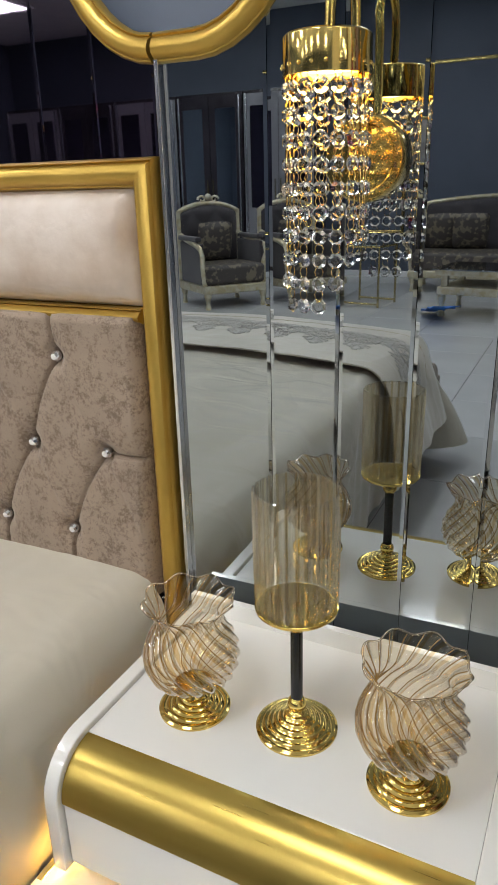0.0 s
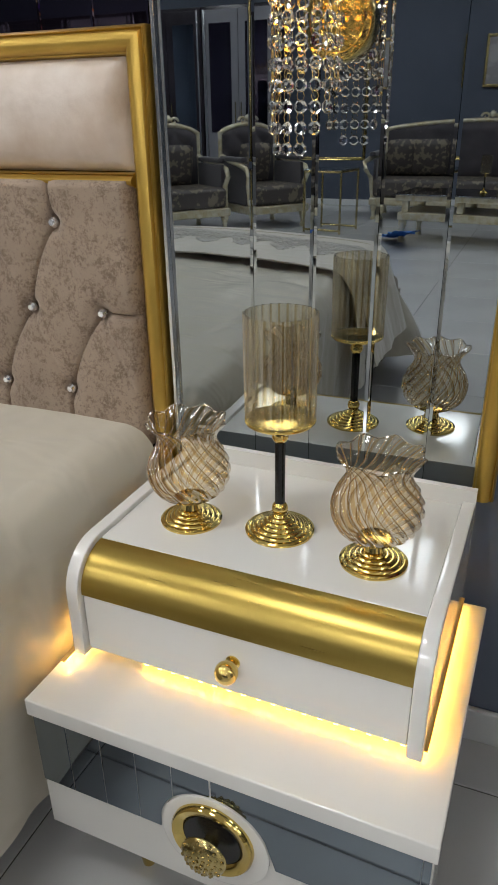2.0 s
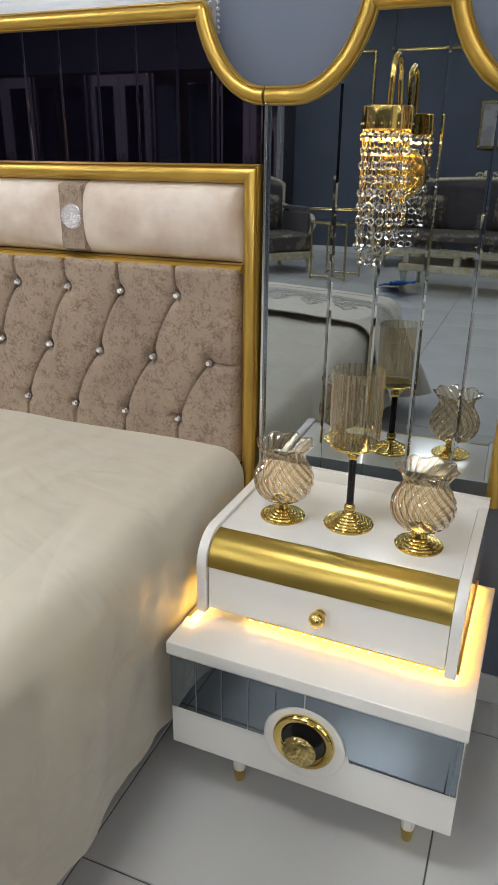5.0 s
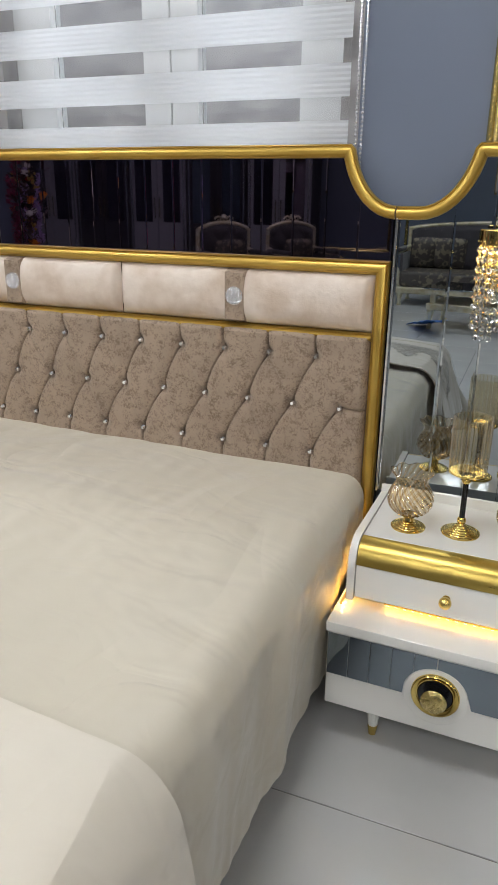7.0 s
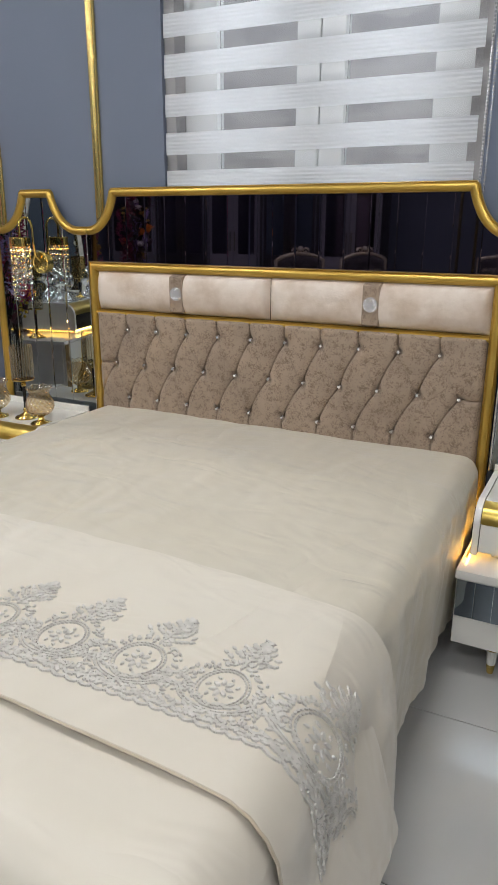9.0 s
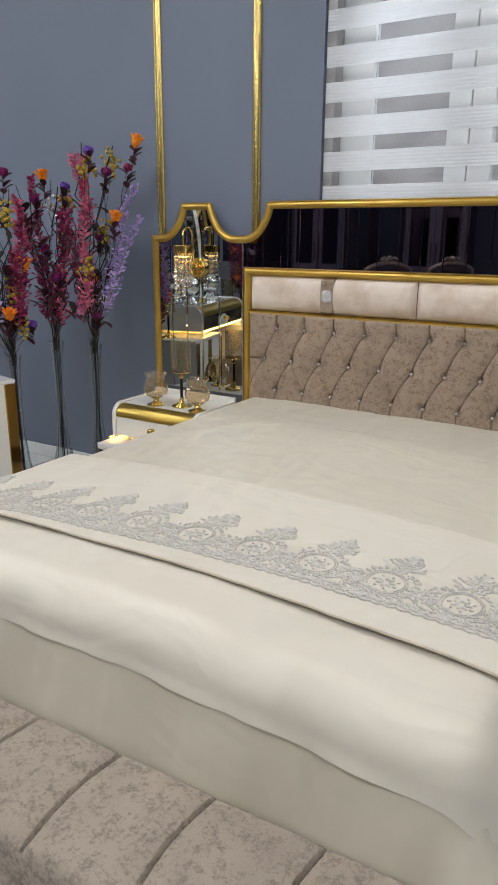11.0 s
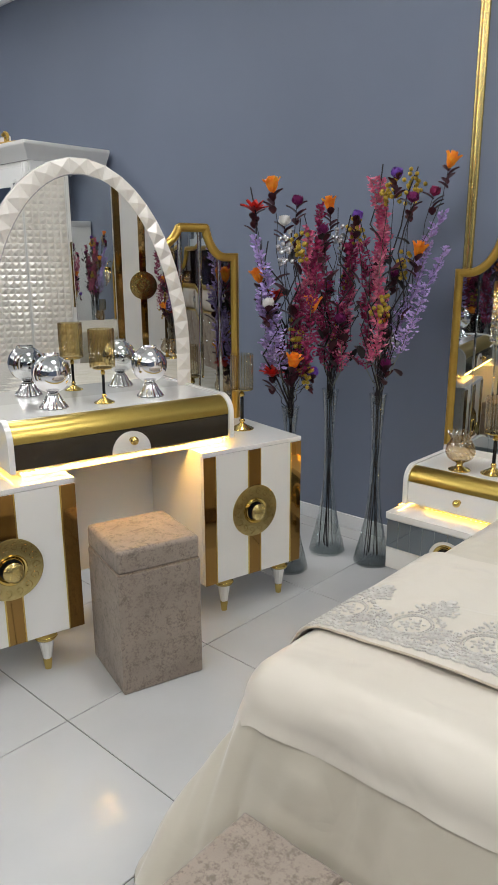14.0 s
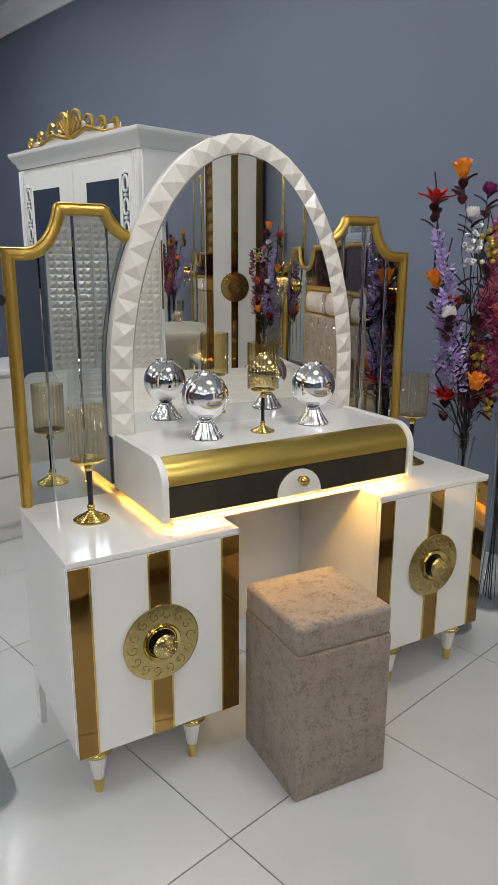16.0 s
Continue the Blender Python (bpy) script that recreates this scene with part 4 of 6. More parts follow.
def tulip_vase(at):
    c = thing("glass_vase", "swirled amber glass vase with ruffled rim on gold foot", "vase", "amber glass vases", at)
    part("foot", lathe(rings(0.049, 0.016, 5) + [(0.016, 0.022), (0.013, 0.030), (0.020, 0.036), (0.026, 0.040), (0.004, 0.041)], 40), SHINY, c, "ringed gold foot")
    out = [(0.022, 0.041), (0.040, 0.046), (0.055, 0.060), (0.0625, 0.080), (0.0625, 0.098), (0.056, 0.116), (0.046, 0.132), (0.0425, 0.142), (0.046, 0.153), (0.053, 0.163), (0.059, 0.170)]
    hs, rs = [z for r, z in out], [r for r, z in out]
    prof = [(float(np.interp(z, hs, rs)), z) for z in np.linspace(0.041, 0.170, 30)]
    n = 180

    def f(i, j):
        r, z = prof[j]
        a = 2 * math.pi * i / n - (z - 0.04) * 13
        k = 1 + 0.040 * math.cos(36 * math.pi * i / n)
        up = max(0, (z - 0.145) / 0.025)
        k *= 1 + 0.04 * up * math.cos(8 * a)
        return (r * k * math.cos(a), r * k * math.sin(a), z + 0.003 * up * math.cos(8 * a + 0.6))
    bowl = part("bowl", grid(n, len(prof), f, True, False), THIN_AMBER, c, "swirled amber glass bowl")
    two_tone(bowl.data, n, 10, 3, THIN_HONEY)
    threads = []
    for q in range(18):
        i = q * 10 + 5
        threads.append(tube([f(i, j) for j in range(len(prof))], 0.0006, 5))
    part("swirl_rib", join(*threads), RIB, bowl, "dark amber swirled ribs")
    part("rim", tube([(0.059 * (1 + 0.04 * math.cos(8 * a)) * math.cos(a), 0.059 * (1 + 0.04 * math.cos(8 * a)) * math.sin(a), 0.1705 + 0.003 * math.cos(8 * a + 0.6)) for a in [2 * math.pi * k / 96 for k in range(97)]], 0.0013, 6), AMBER, bowl)
    return c


SMALL = Matrix.Scale(0.92, 4)
cup = tulip_vase(Matrix.Translation((-0.267, 0.850, TOP)) @ SMALL)
copy_thing(cup, pose(0.006, 0.838, TOP, 0, 0, 40))
copy_thing(cup, pose(-2.425, 0.800, TOP, 0, 0, 15))
copy_thing(cup, pose(-2.175, 0.795, TOP, 0, 0, 70))
tall = candle_holder(Matrix.Translation((-0.136, 0.868, TOP)), 0.93)
copy_thing(tall, Matrix.Translation((-2.300, 0.840, TOP)))


# ---- crystal wall lamps ----
def crystal_sconce(at):
    c = thing("wall_lamp", "gold wall lamp hung with strands of cut crystal, lit", "wall lamp", "crystal wall lamps", at)
    plate = part("wall_plate", moved(lathe([(0.047, 0), (0.047, 0.016), (0.044, 0.020), (0.036, 0.020), (0.034, 0.017), (0.001, 0.017)], 48), facing(0.008, 0, 0)), SHINY, c, "round polished gold wall plate")
    path = [(0.006, -0.016, 0.01), (0.006, -0.038, 0.03), (0.005, -0.044, 0.08), (0.004, -0.045, 0.14)]
    path += [(0.003, -0.0825 + 0.0375 * math.cos(radians(t)), 0.150 + 0.0375 * math.sin(radians(t))) for t in range(0, 181, 15)] + [(0.002, -0.12, 0.10)]
    part("arm", tube(path, 0.0052, 12), SHINY, c, "gold gooseneck arm")
    cy = -0.12
    part("cup", moved(lathe([(0.004, 0.108), (0.040, 0.108), (0.043, 0.105), (0.0435, 0.072), (0.0425, 0.071), (0.0415, 0.073), (0.041, 0.102), (0.004, 0.104)], 40), Matrix.Translation((0, cy, 0))), SHINY, c, "polished gold cup")
    part("bulb", moved(lathe([(0.001, 0.100), (0.026, 0.098), (0.030, 0.090), (0.028, 0.078), (0.001, 0.074)], 24), Matrix.Translation((0, cy, 0))), BULB, c, "glowing warm lamp")

    def bead(x, y, z, turn):
        bm = bmesh.new()
        n, r = 8, 0.0082
        ring = [(r * math.cos(2 * math.pi * k / n + 0.39), r * math.sin(2 * math.pi * k / n + 0.39)) for k in range(n)]
        f1 = [bm.verts.new((u * 0.62, -0.0042, w * 0.62)) for u, w in ring]
        mid = [bm.verts.new((u, 0, w)) for u, w in ring]
        f2 = [bm.verts.new((u * 0.62, 0.0042, w * 0.62)) for u, w in ring]
        bm.faces.new(f1)
        bm.faces.new(f2[::-1])
        for k in range(n):
            bm.faces.new((f1[k], f1[k - 1], mid[k - 1], mid[k]))
            bm.faces.new((mid[k], mid[k - 1], f2[k - 1], f2[k]))
        return moved(bm, Matrix.Translation((x, y, z)) @ Matrix.Rotation(turn, 4, "Z"))
    rnd = random.Random(8)
    gem = mesh_of("crystal", bead(0, 0, 0, 0), CRYSTAL, False)
    count = 15
    for k in range(count):
        a = 2 * math.pi * k / count + 0.3
        x, y = 0.0395 * math.cos(a), cy + 0.0395 * math.sin(a)
        side = 0.5 - 0.5 * math.cos(a - radians(250))
        n = int(round(10 - 4.2 * side))
        links = []
        for q in range(n):
            zc = 0.0715 - 0.0226 * q
            links.append(tube([(x + 0.0042 * math.cos(t) * -math.sin(a), y + 0.0042 * math.cos(t) * math.cos(a), zc + 0.0055 * math.sin(t)) for t in [math.pi * 2 * w / 8 for w in range(9)]], 0.0005, 4))
        st = part("crystal_strand", join(*links), SHINY, c, "strand of wire rings and cut crystals", smooth=False)
        for q in range(n):
            cr = new("crystal", gem)
            cr.parent = st
            cr.matrix_basis = Matrix.Translation((x, y, 0.060 - 0.0226 * q)) @ Matrix.Rotation(a + rnd.uniform(-0.35, 0.35) + 1.57, 4, "Z")
    rim = [ball(0.0022, (0.0435 * math.cos(t), cy + 0.0435 * math.sin(t), 0.080), 1) for t in [2 * math.pi * k / 20 for k in range(20)]]
    part("rim_stud", join(*rim), SHINY, c)
    return c


lampR = crystal_sconce(Matrix.Translation((-0.138, HY - 0.0005, 1.183)))
copy_thing(lampR, Matrix.Translation((-2.362, HY - 0.0005, 1.183)))

# ---- bench at the bed's foot ----
bench = thing("bench", "grey-brown suede storage bench with a channelled lid", "bench", at=pose(-1.200, -1.118, 0, 0, 0, 1.5))
bl, bd = 0.745, 0.131
part("box_body", box(-bl - 0.014, bl + 0.014, -bd - 0.016, bd + 0.010, 0.055, 0.3345, 0.005), PUTTY, bench)
NXB, NYB = 420, 50
SEAMS = [-0.518 + 0.2115 * k for k in range(6)]


def lid(i, j):
    x, y = -bl - 0.006 + (2 * bl + 0.012) * i / (NXB - 1), -bd - 0.006 + (2 * bd + 0.012) * j / (NYB - 1)
    e = min(x + bl + 0.006, bl + 0.006 - x, y + bd + 0.006, bd + 0.006 - y)
    h = 0.060 * math.sqrt(max(0, 1 - (1 - min(e / 0.024, 1)) ** 2))
    bow = 0.018 * math.sin(math.pi * (y + bd) / (2 * bd))
    for s in SEAMS:
        d = abs(x - s + bow)
        h -= (0.016 * math.exp(-(d / 0.0030) ** 2) + 0.005 * math.exp(-(d / 0.022) ** 2)) * min(e / 0.03, 1)
    h += 0.0015 * noise.noise((x * 9, y * 9, 2)) * min(e / 0.03, 1)
    return (x, y, 0.335 + h)


part("lid_cushion", grid(NXB, NYB, lid), PUTTY, bench, "padded lid sewn into wide channels")
foot = None
for x in (-bl + 0.06, bl - 0.06):
    for y in (-bd + 0.045, bd - 0.045):
        m = Matrix.Translation((x, y, 0))
        foot = part("foot", lathe([(0.018, 0), (0.024, 0.02), (0.030, 0.05), (0.030, 0.056)], 20), SHINY, bench, "small gold foot") if foot is None else foot
        if not foot.matrix_basis.translation.length:
            foot.matrix_basis = m
        else:
            clone(foot, bench, m)

# ---- stool ----
stool = thing("stool", "square grey-brown suede pouf stool with a padded lid", "stool", at=pose(-2.860, -0.604, 0, 0, 0, 73.5))
part("body", box(0, 0.288, 0, 0.292, 0.0, 0.420, 0.006, 3), PUTTY, stool)
part("lid", box(0.0, 0.288, 0.0, 0.292, 0.4215, 0.503, 0.015, 4), PUTTY, stool, "padded suede lid")
part("seam", join(box(0.003, 0.285, 0.003, 0.289, 0.414, 0.424, 0.001)), TUFT, stool)

# ---- dressing table ----
DRESS = Matrix.Translation((-3.066, -0.334, 0)) @ Matrix.Rotation(radians(90 - 12.8), 4, "Z")
table = thing("dressing_table", "white and gold dressing table with arched quilted mirror, lit", "dressing table", at=DRESS)
for s in (-1, 1):
    c0, c1 = (0.245, 0.705) if s > 0 else (-0.705, -0.245)
    mid = (c0 + c1) / 2
    cab = part("cabinet", box(c0, c1, 0.004, 0.440, 0.158, 0.674, 0.001), LACQUER, table, "white lacquered cupboard")
    part("cabinet_top", box(c0 - 0.002, c1 + 0.002, -0.014, 0.445, 0.6745, 0.690, 0.0015), LACQUER, cab)
    part("door", box(c0 + 0.001, c1 - 0.001, -0.014, 0.003, 0.158, 0.673, 0.0015), LACQUER, cab)
    for k, (a, b, trim) in enumerate(((c0 + 0.001, c0 + 0.052, 1), (mid - 0.028, mid + 0.028, 0), (c1 - 0.052, c1 - 0.001, -1))):
        part("bronze_strip", box(a, b, -0.0175, -0.0142, 0.159, 0.672, 0.0008), BRONZE, cab, "bronze mirror strip")
        for gx_ in ((b,) if trim == 1 else (a,) if trim == -1 else (a, b)):
            part("gold_edge", box(gx_ - 0.0025, gx_ + 0.0025, -0.019, -0.0143, 0.159, 0.672, 0.0006), SHINY, cab)
    rosette(mid, -0.0176, 0.424, cab, 0.104, 0.052, 0.036, 0.033)
legs(table, [(x, 0.045) for x in (-0.640, -0.365, 0.365, 0.640)], 0.158, 0.029, 0.0115)
for s in (-1, 1):
    part("end_panel", box(s * 0.694 - 0.009, s * 0.694 + 0.009, 0.40, 0.44, 0.0, 0.157, 0.001), LACQUER, table)
part("knee_panel", box(-0.2445, 0.2445, 0.405, 0.420, 0.16, 0.688, 0.001), LACQUER, table, "white panel behind the knee hole")
drawer = part("drawer_bed", box(-0.39, 0.39, 0.080, 0.40, 0.6902, 0.7115, 0.001), LACQUER, table)
roll_box(0.430, 0.055, 0.405, 0.712, 0.880, 0.074, table, GREY_GLOSS, 0.766, 0.074)
led_line((-0.400, 0.068, 0.711), (0.400, 0.068, 0.711), table, 46, LED_BRIGHT)
led_line((-0.418, 0.08, 0.7085), (-0.418, 0.40, 0.7085), table, 20)
led_line((0.418, 0.08, 0.7085), (0.418, 0.40, 0.7085), table, 20)


def wing(s):
    """One mirrored wing of the dressing table with its stepped gold frame."""
    lo, hi = 1.405, 1.522
    out = rise(-0.640, lo, -0.560, hi - 0.010) + [(-0.548, hi), (-0.424, hi)]
    inn = rise(-0.30, 1.440, -0.405, hi - 0.010)
    line = [(-0.30, 1.440)] + inn[1:] + [(-0.424, hi), (-0.548, hi)] + out[:-2][::-1] + [(-0.703, lo), (-0.703, 0.6905)]
    top = height_of([(x, z - 0.012) for x, z in line[:-1]])
    edges = [-0.697, -0.605, -0.510, -0.415, -0.302]
    w = part("wing", box(-0.695, -0.31, 0.438, 0.446, 0.691, 1.39, 0.001), BLACK, table, "smoked mirror wing in a gold frame")
    for a, b in zip(edges, edges[1:]):
        part("mirror_strip", strip(a + 0.0004, b - 0.0004, 0.6905, top, 0.432, 0.004, 0.0015), SMOKE, w, smooth=False)
    part("gold_frame", moved(moulding(line, frame_profile(0.034, 0.022)), Matrix.Translation((0, 0.435, 0))), GOLD, w)
    if s > 0:
        for o in (w, *w.children_recursive):
            me = o.data
            me.transform(Matrix.Diagonal((-1, 1, 1, 1)))
            me.flip_normals()
            crisp(me)
    return w


wing(-1)
wing(1)
# arched mirror: straight feet, then half an ellipse
A_W, A_B, A_Z, A_FOOT = 0.440, 0.735, 1.00, 0.872


def arch_at(f, inset):
    """Point on the arch, f from 0 (lower right) to 1 (lower left)."""
    steps = np.linspace(0, 1, 241)
    pts = []
    for q in steps:
        if q < 0.07:
            pts.append((A_W - inset, A_FOOT + (A_Z - A_FOOT) * q / 0.07))
        elif q > 0.93:
            pts.append((-(A_W - inset), A_FOOT + (A_Z - A_FOOT) * (1 - q) / 0.07))
        else:
            t = math.pi * (q - 0.07) / 0.86
            pts.append(((A_W - inset) * math.cos(t), A_Z + (A_B - inset * 0.8) * math.sin(t)))
    return pts


mid_pts = np.array(arch_at(0, 0.037))
cum = np.concatenate([[0], np.cumsum(np.hypot(*np.diff(mid_pts, axis=0).T))])


def along(inset, s):
    pts = np.array(arch_at(0, inset))
    return float(np.interp(s, cum, pts[:, 0])), float(np.interp(s, cum, pts[:, 1]))


CELLS = 31
facet = bmesh.new()
S = cum[-1] / CELLS
yb = 0.405
lows, mids = [], []
for k in range(CELLS + 1):
    lows.append([facet.verts.new((along(w, S * k)[0], yb - d, along(w, S * k)[1])) for w, d in ((0.0, 0.0), (0.003, 0.010), (0.037, 0.010), (0.071, 0.010), (0.074, 0.0))])
for k in range(CELLS):
    s = S * (k + 0.5)
    a, b = lows[k], lows[k + 1]
    for lo_w, hi_w, i0, i1 in ((0.003, 0.071, 1, 3),):
        w = (lo_w + hi_w) / 2
        apex = facet.verts.new((along(w, s)[0], yb - 0.021, along(w, s)[1]))
        for p, q in ((a[i0], a[i1]), (a[i1], b[i1]), (b[i1], b[i0]), (b[i0], a[i0])):
            facet.faces.new((p, q, apex))
    facet.faces.new((a[0], a[1], b[1], b[0]))
    facet.faces.new((a[3], a[4], b[4], b[3]))
arch = part("arch_frame", facet, IVORY, table, "ivory arched frame quilted in faceted diamonds", smooth=False)
ring_in = arch_at(0, 0.070)
bm = bmesh.new()
bm.faces.new([bm.verts.new((x, yb - 0.0095 - 0.021 * x, z)) for x, z in ring_in])
part("mirror_glass", bm, MIRROR, arch, "clear arched mirror", smooth=False)
part("mirror_rim", moved(moulding(arch_at(0, 0.0705)[::4], [(0, 0), (0, 0.011), (0.004, 0.011), (0.004, 0)]), Matrix.Translation((0, yb, 0))), SILVER, arch, "thin silver inner rim")
bm = bmesh.new()
ring_out = arch_at(0, 0.002)
f1 = bm.faces.new([bm.verts.new((x, yb + 0.001, z)) for x, z in ring_out])
ex = bmesh.ops.extrude_face_region(bm, geom=[f1])
bmesh.ops.translate(bm, verts=[v for v in ex["geom"] if isinstance(v, bmesh.types.BMVert)], vec=(0, 0.022, 0))
part("arch_back", bm, LACQUER, arch, smooth=False)


# ornaments on the dressing table
def chrome_globe(at):
    c = thing("globe_candle_holder", "mirror-chromed glass globe on a faceted flared foot", "candle holder", "chrome globes", at)

    def fl(a, j, r):
        return 1 + (0.06 * math.cos(14 * a) if j < 6 else 0)
    part("foot", lathe([(0.040, 0), (0.040, 0.004), (0.034, 0.012), (0.026, 0.024), (0.020, 0.036), (0.016, 0.042), (0.012, 0.046)], 84, fl), CHROME, c)
    prof = [(0.012, 0.046)] + [(0.056 * math.cos(radians(t)), 0.101 + 0.056 * math.sin(radians(t))) for t in range(-72, 64, 8)] + [(0.025, 0.152), (0.026, 0.156), (0.024, 0.157), (0.022, 0.150)]
    part("globe", lathe(prof, 48, caps=False), CHROME, c, "mirror-chromed globe with an open mouth")
    return c


def on_table(u, d, z):
    return DRESS @ Matrix.Translation((u, d, z))


globe = chrome_globe(on_table(-0.205, 0.250, 0.873) @ Matrix.Scale(1.22, 4))
copy_thing(globe, on_table(0.175, 0.250, 0.873))
candle_holder(on_table(-0.020, 0.235, 0.873), 0.70, None, "short gold candle holder with a wide ribbed golden glass", "", 1.30, (THIN_GOLD, THIN_RIB_SHADE))
lone = copy_thing(tall, on_table(-0.560, 0.240, 0.690))
copy_thing(tall, on_table(0.585, 0.230, 0.690))


# ---- tall vases of artificial flowers ----
RIGHT = Vector((0.72, 0.69, 0))


def petals(n, l, w, lift, cup=0.3, turn=0.0, z0=0.0, nl=5):
    """A whorl of pointed, cupped petals."""
    out = []
    for k in range(n):
        a = turn + 2 * math.pi * k / n
        def f(i, j):
            t, s = j / (nl - 1), (i - 1)
            el = radians(lift) - cup * t
            r = l * t * math.cos(el) + 0.002
            z = z0 + l * (t * math.sin(el) + 0.12 * t * t)
            ww = w * math.sin(math.pi * min(t * 0.82 + 0.12, 1.0)) * s
            rr = r - abs(s) * w * 0.18
            return (rr * math.cos(a) - ww * math.sin(a), rr * math.sin(a) + ww * math.cos(a), z + abs(s) * w * 0.22)
        out.append(grid(3, nl, f))
    return join(*out)


def lily():
    return join(petals(6, 0.056, 0.018, 72, 0.30), petals(5, 0.054, 0.017, 82, 0.1, 0.5), petals(4, 0.046, 0.013, 88, 0.0, 0.2))


def poinsettia():
    return join(petals(7, 0.056, 0.014, 48, 0.5), petals(6, 0.048, 0.013, 66, 0.3, 0.4))


def rose():
    return join(petals(6, 0.034, 0.020, 30, -0.5), petals(5, 0.029, 0.019, 55, -0.4, 0.5, 0.003), petals(4, 0.023, 0.016, 72, -0.3, 0.9, 0.006), petals(3, 0.016, 0.012, 82, -0.2, 0.2, 0.009))


HEADS = {}
for nm, maker, mat in (("lily_orange", lily, ORANGE), ("poinsettia_red", poinsettia, RED), ("rose_plum", rose, PLUM), ("rose_violet", rose, VIOLET), ("rose_white", rose, WHITE_P), ("rose_burgundy", rose, MAUVE)):
    HEADS[nm] = mesh_of("blossom", maker(), mat)


def spray_mesh(path, mat, count, size, seed, spread=1.25):
    """A feathery twig: a thin stem thickly set with small leaflets in whorls."""
    rnd = random.Random(seed)
    vs, fs = [], []
    P = [Vector(p) for p in path]
    for k in range(count):
        f = (k + rnd.random()) / count
        q = f * (len(P) - 1)
        i = min(int(q), len(P) - 2)
        c = P[i].lerp(P[i + 1], q - i)
        tw = rnd.uniform(0, 2 * math.pi)
        reach = spread * (0.040 * (1 - 0.75 * f) + 0.008)
        for m in range(4):
            d = Vector((math.cos(tw + m * 0.25), math.sin(tw + m * 0.25), 0.55 + rnd.uniform(-0.3, 0.5))).normalized()
            base = c + d * reach * m / 4
            for s in (-1, 1):
                side = d.cross(Vector((0, 0, 1))).normalized() * s
                tip = base + (d * 0.75 + side * 0.8 + Vector((0, 0, rnd.uniform(-0.2, 0.4)))).normalized() * size * rnd.uniform(0.7, 1.2)
                w = (tip - base).cross(Vector((rnd.uniform(-1, 1), rnd.uniform(-1, 1), 0.4))).normalized() * size * 0.27
                n = len(vs)
                mid = base.lerp(tip, 0.45)
                vs.extend([base, mid + w, tip, mid - w])
                fs.extend([(n, n + 1, n + 2), (n, n + 2, n + 3)])
    me = bpy.data.meshes.new("spray")
    me.from_pydata([tuple(v) for v in vs], [], fs)
    me.materials.append(mat)
    return me


def vase_body(h):
    out = [(0.084, 0.0), (0.088, 0.006), (0.078, 0.05), (0.060, 0.12), (0.040, 0.22), (0.026, 0.36), (0.023, 0.50), (0.027, 0.66), (0.036, h - 0.02), (0.041, h)]
    prof = out + [(r - 0.003, max(z, 0.012)) for r, z in out[::-1]]
    return lathe(prof, 40, caps=True)


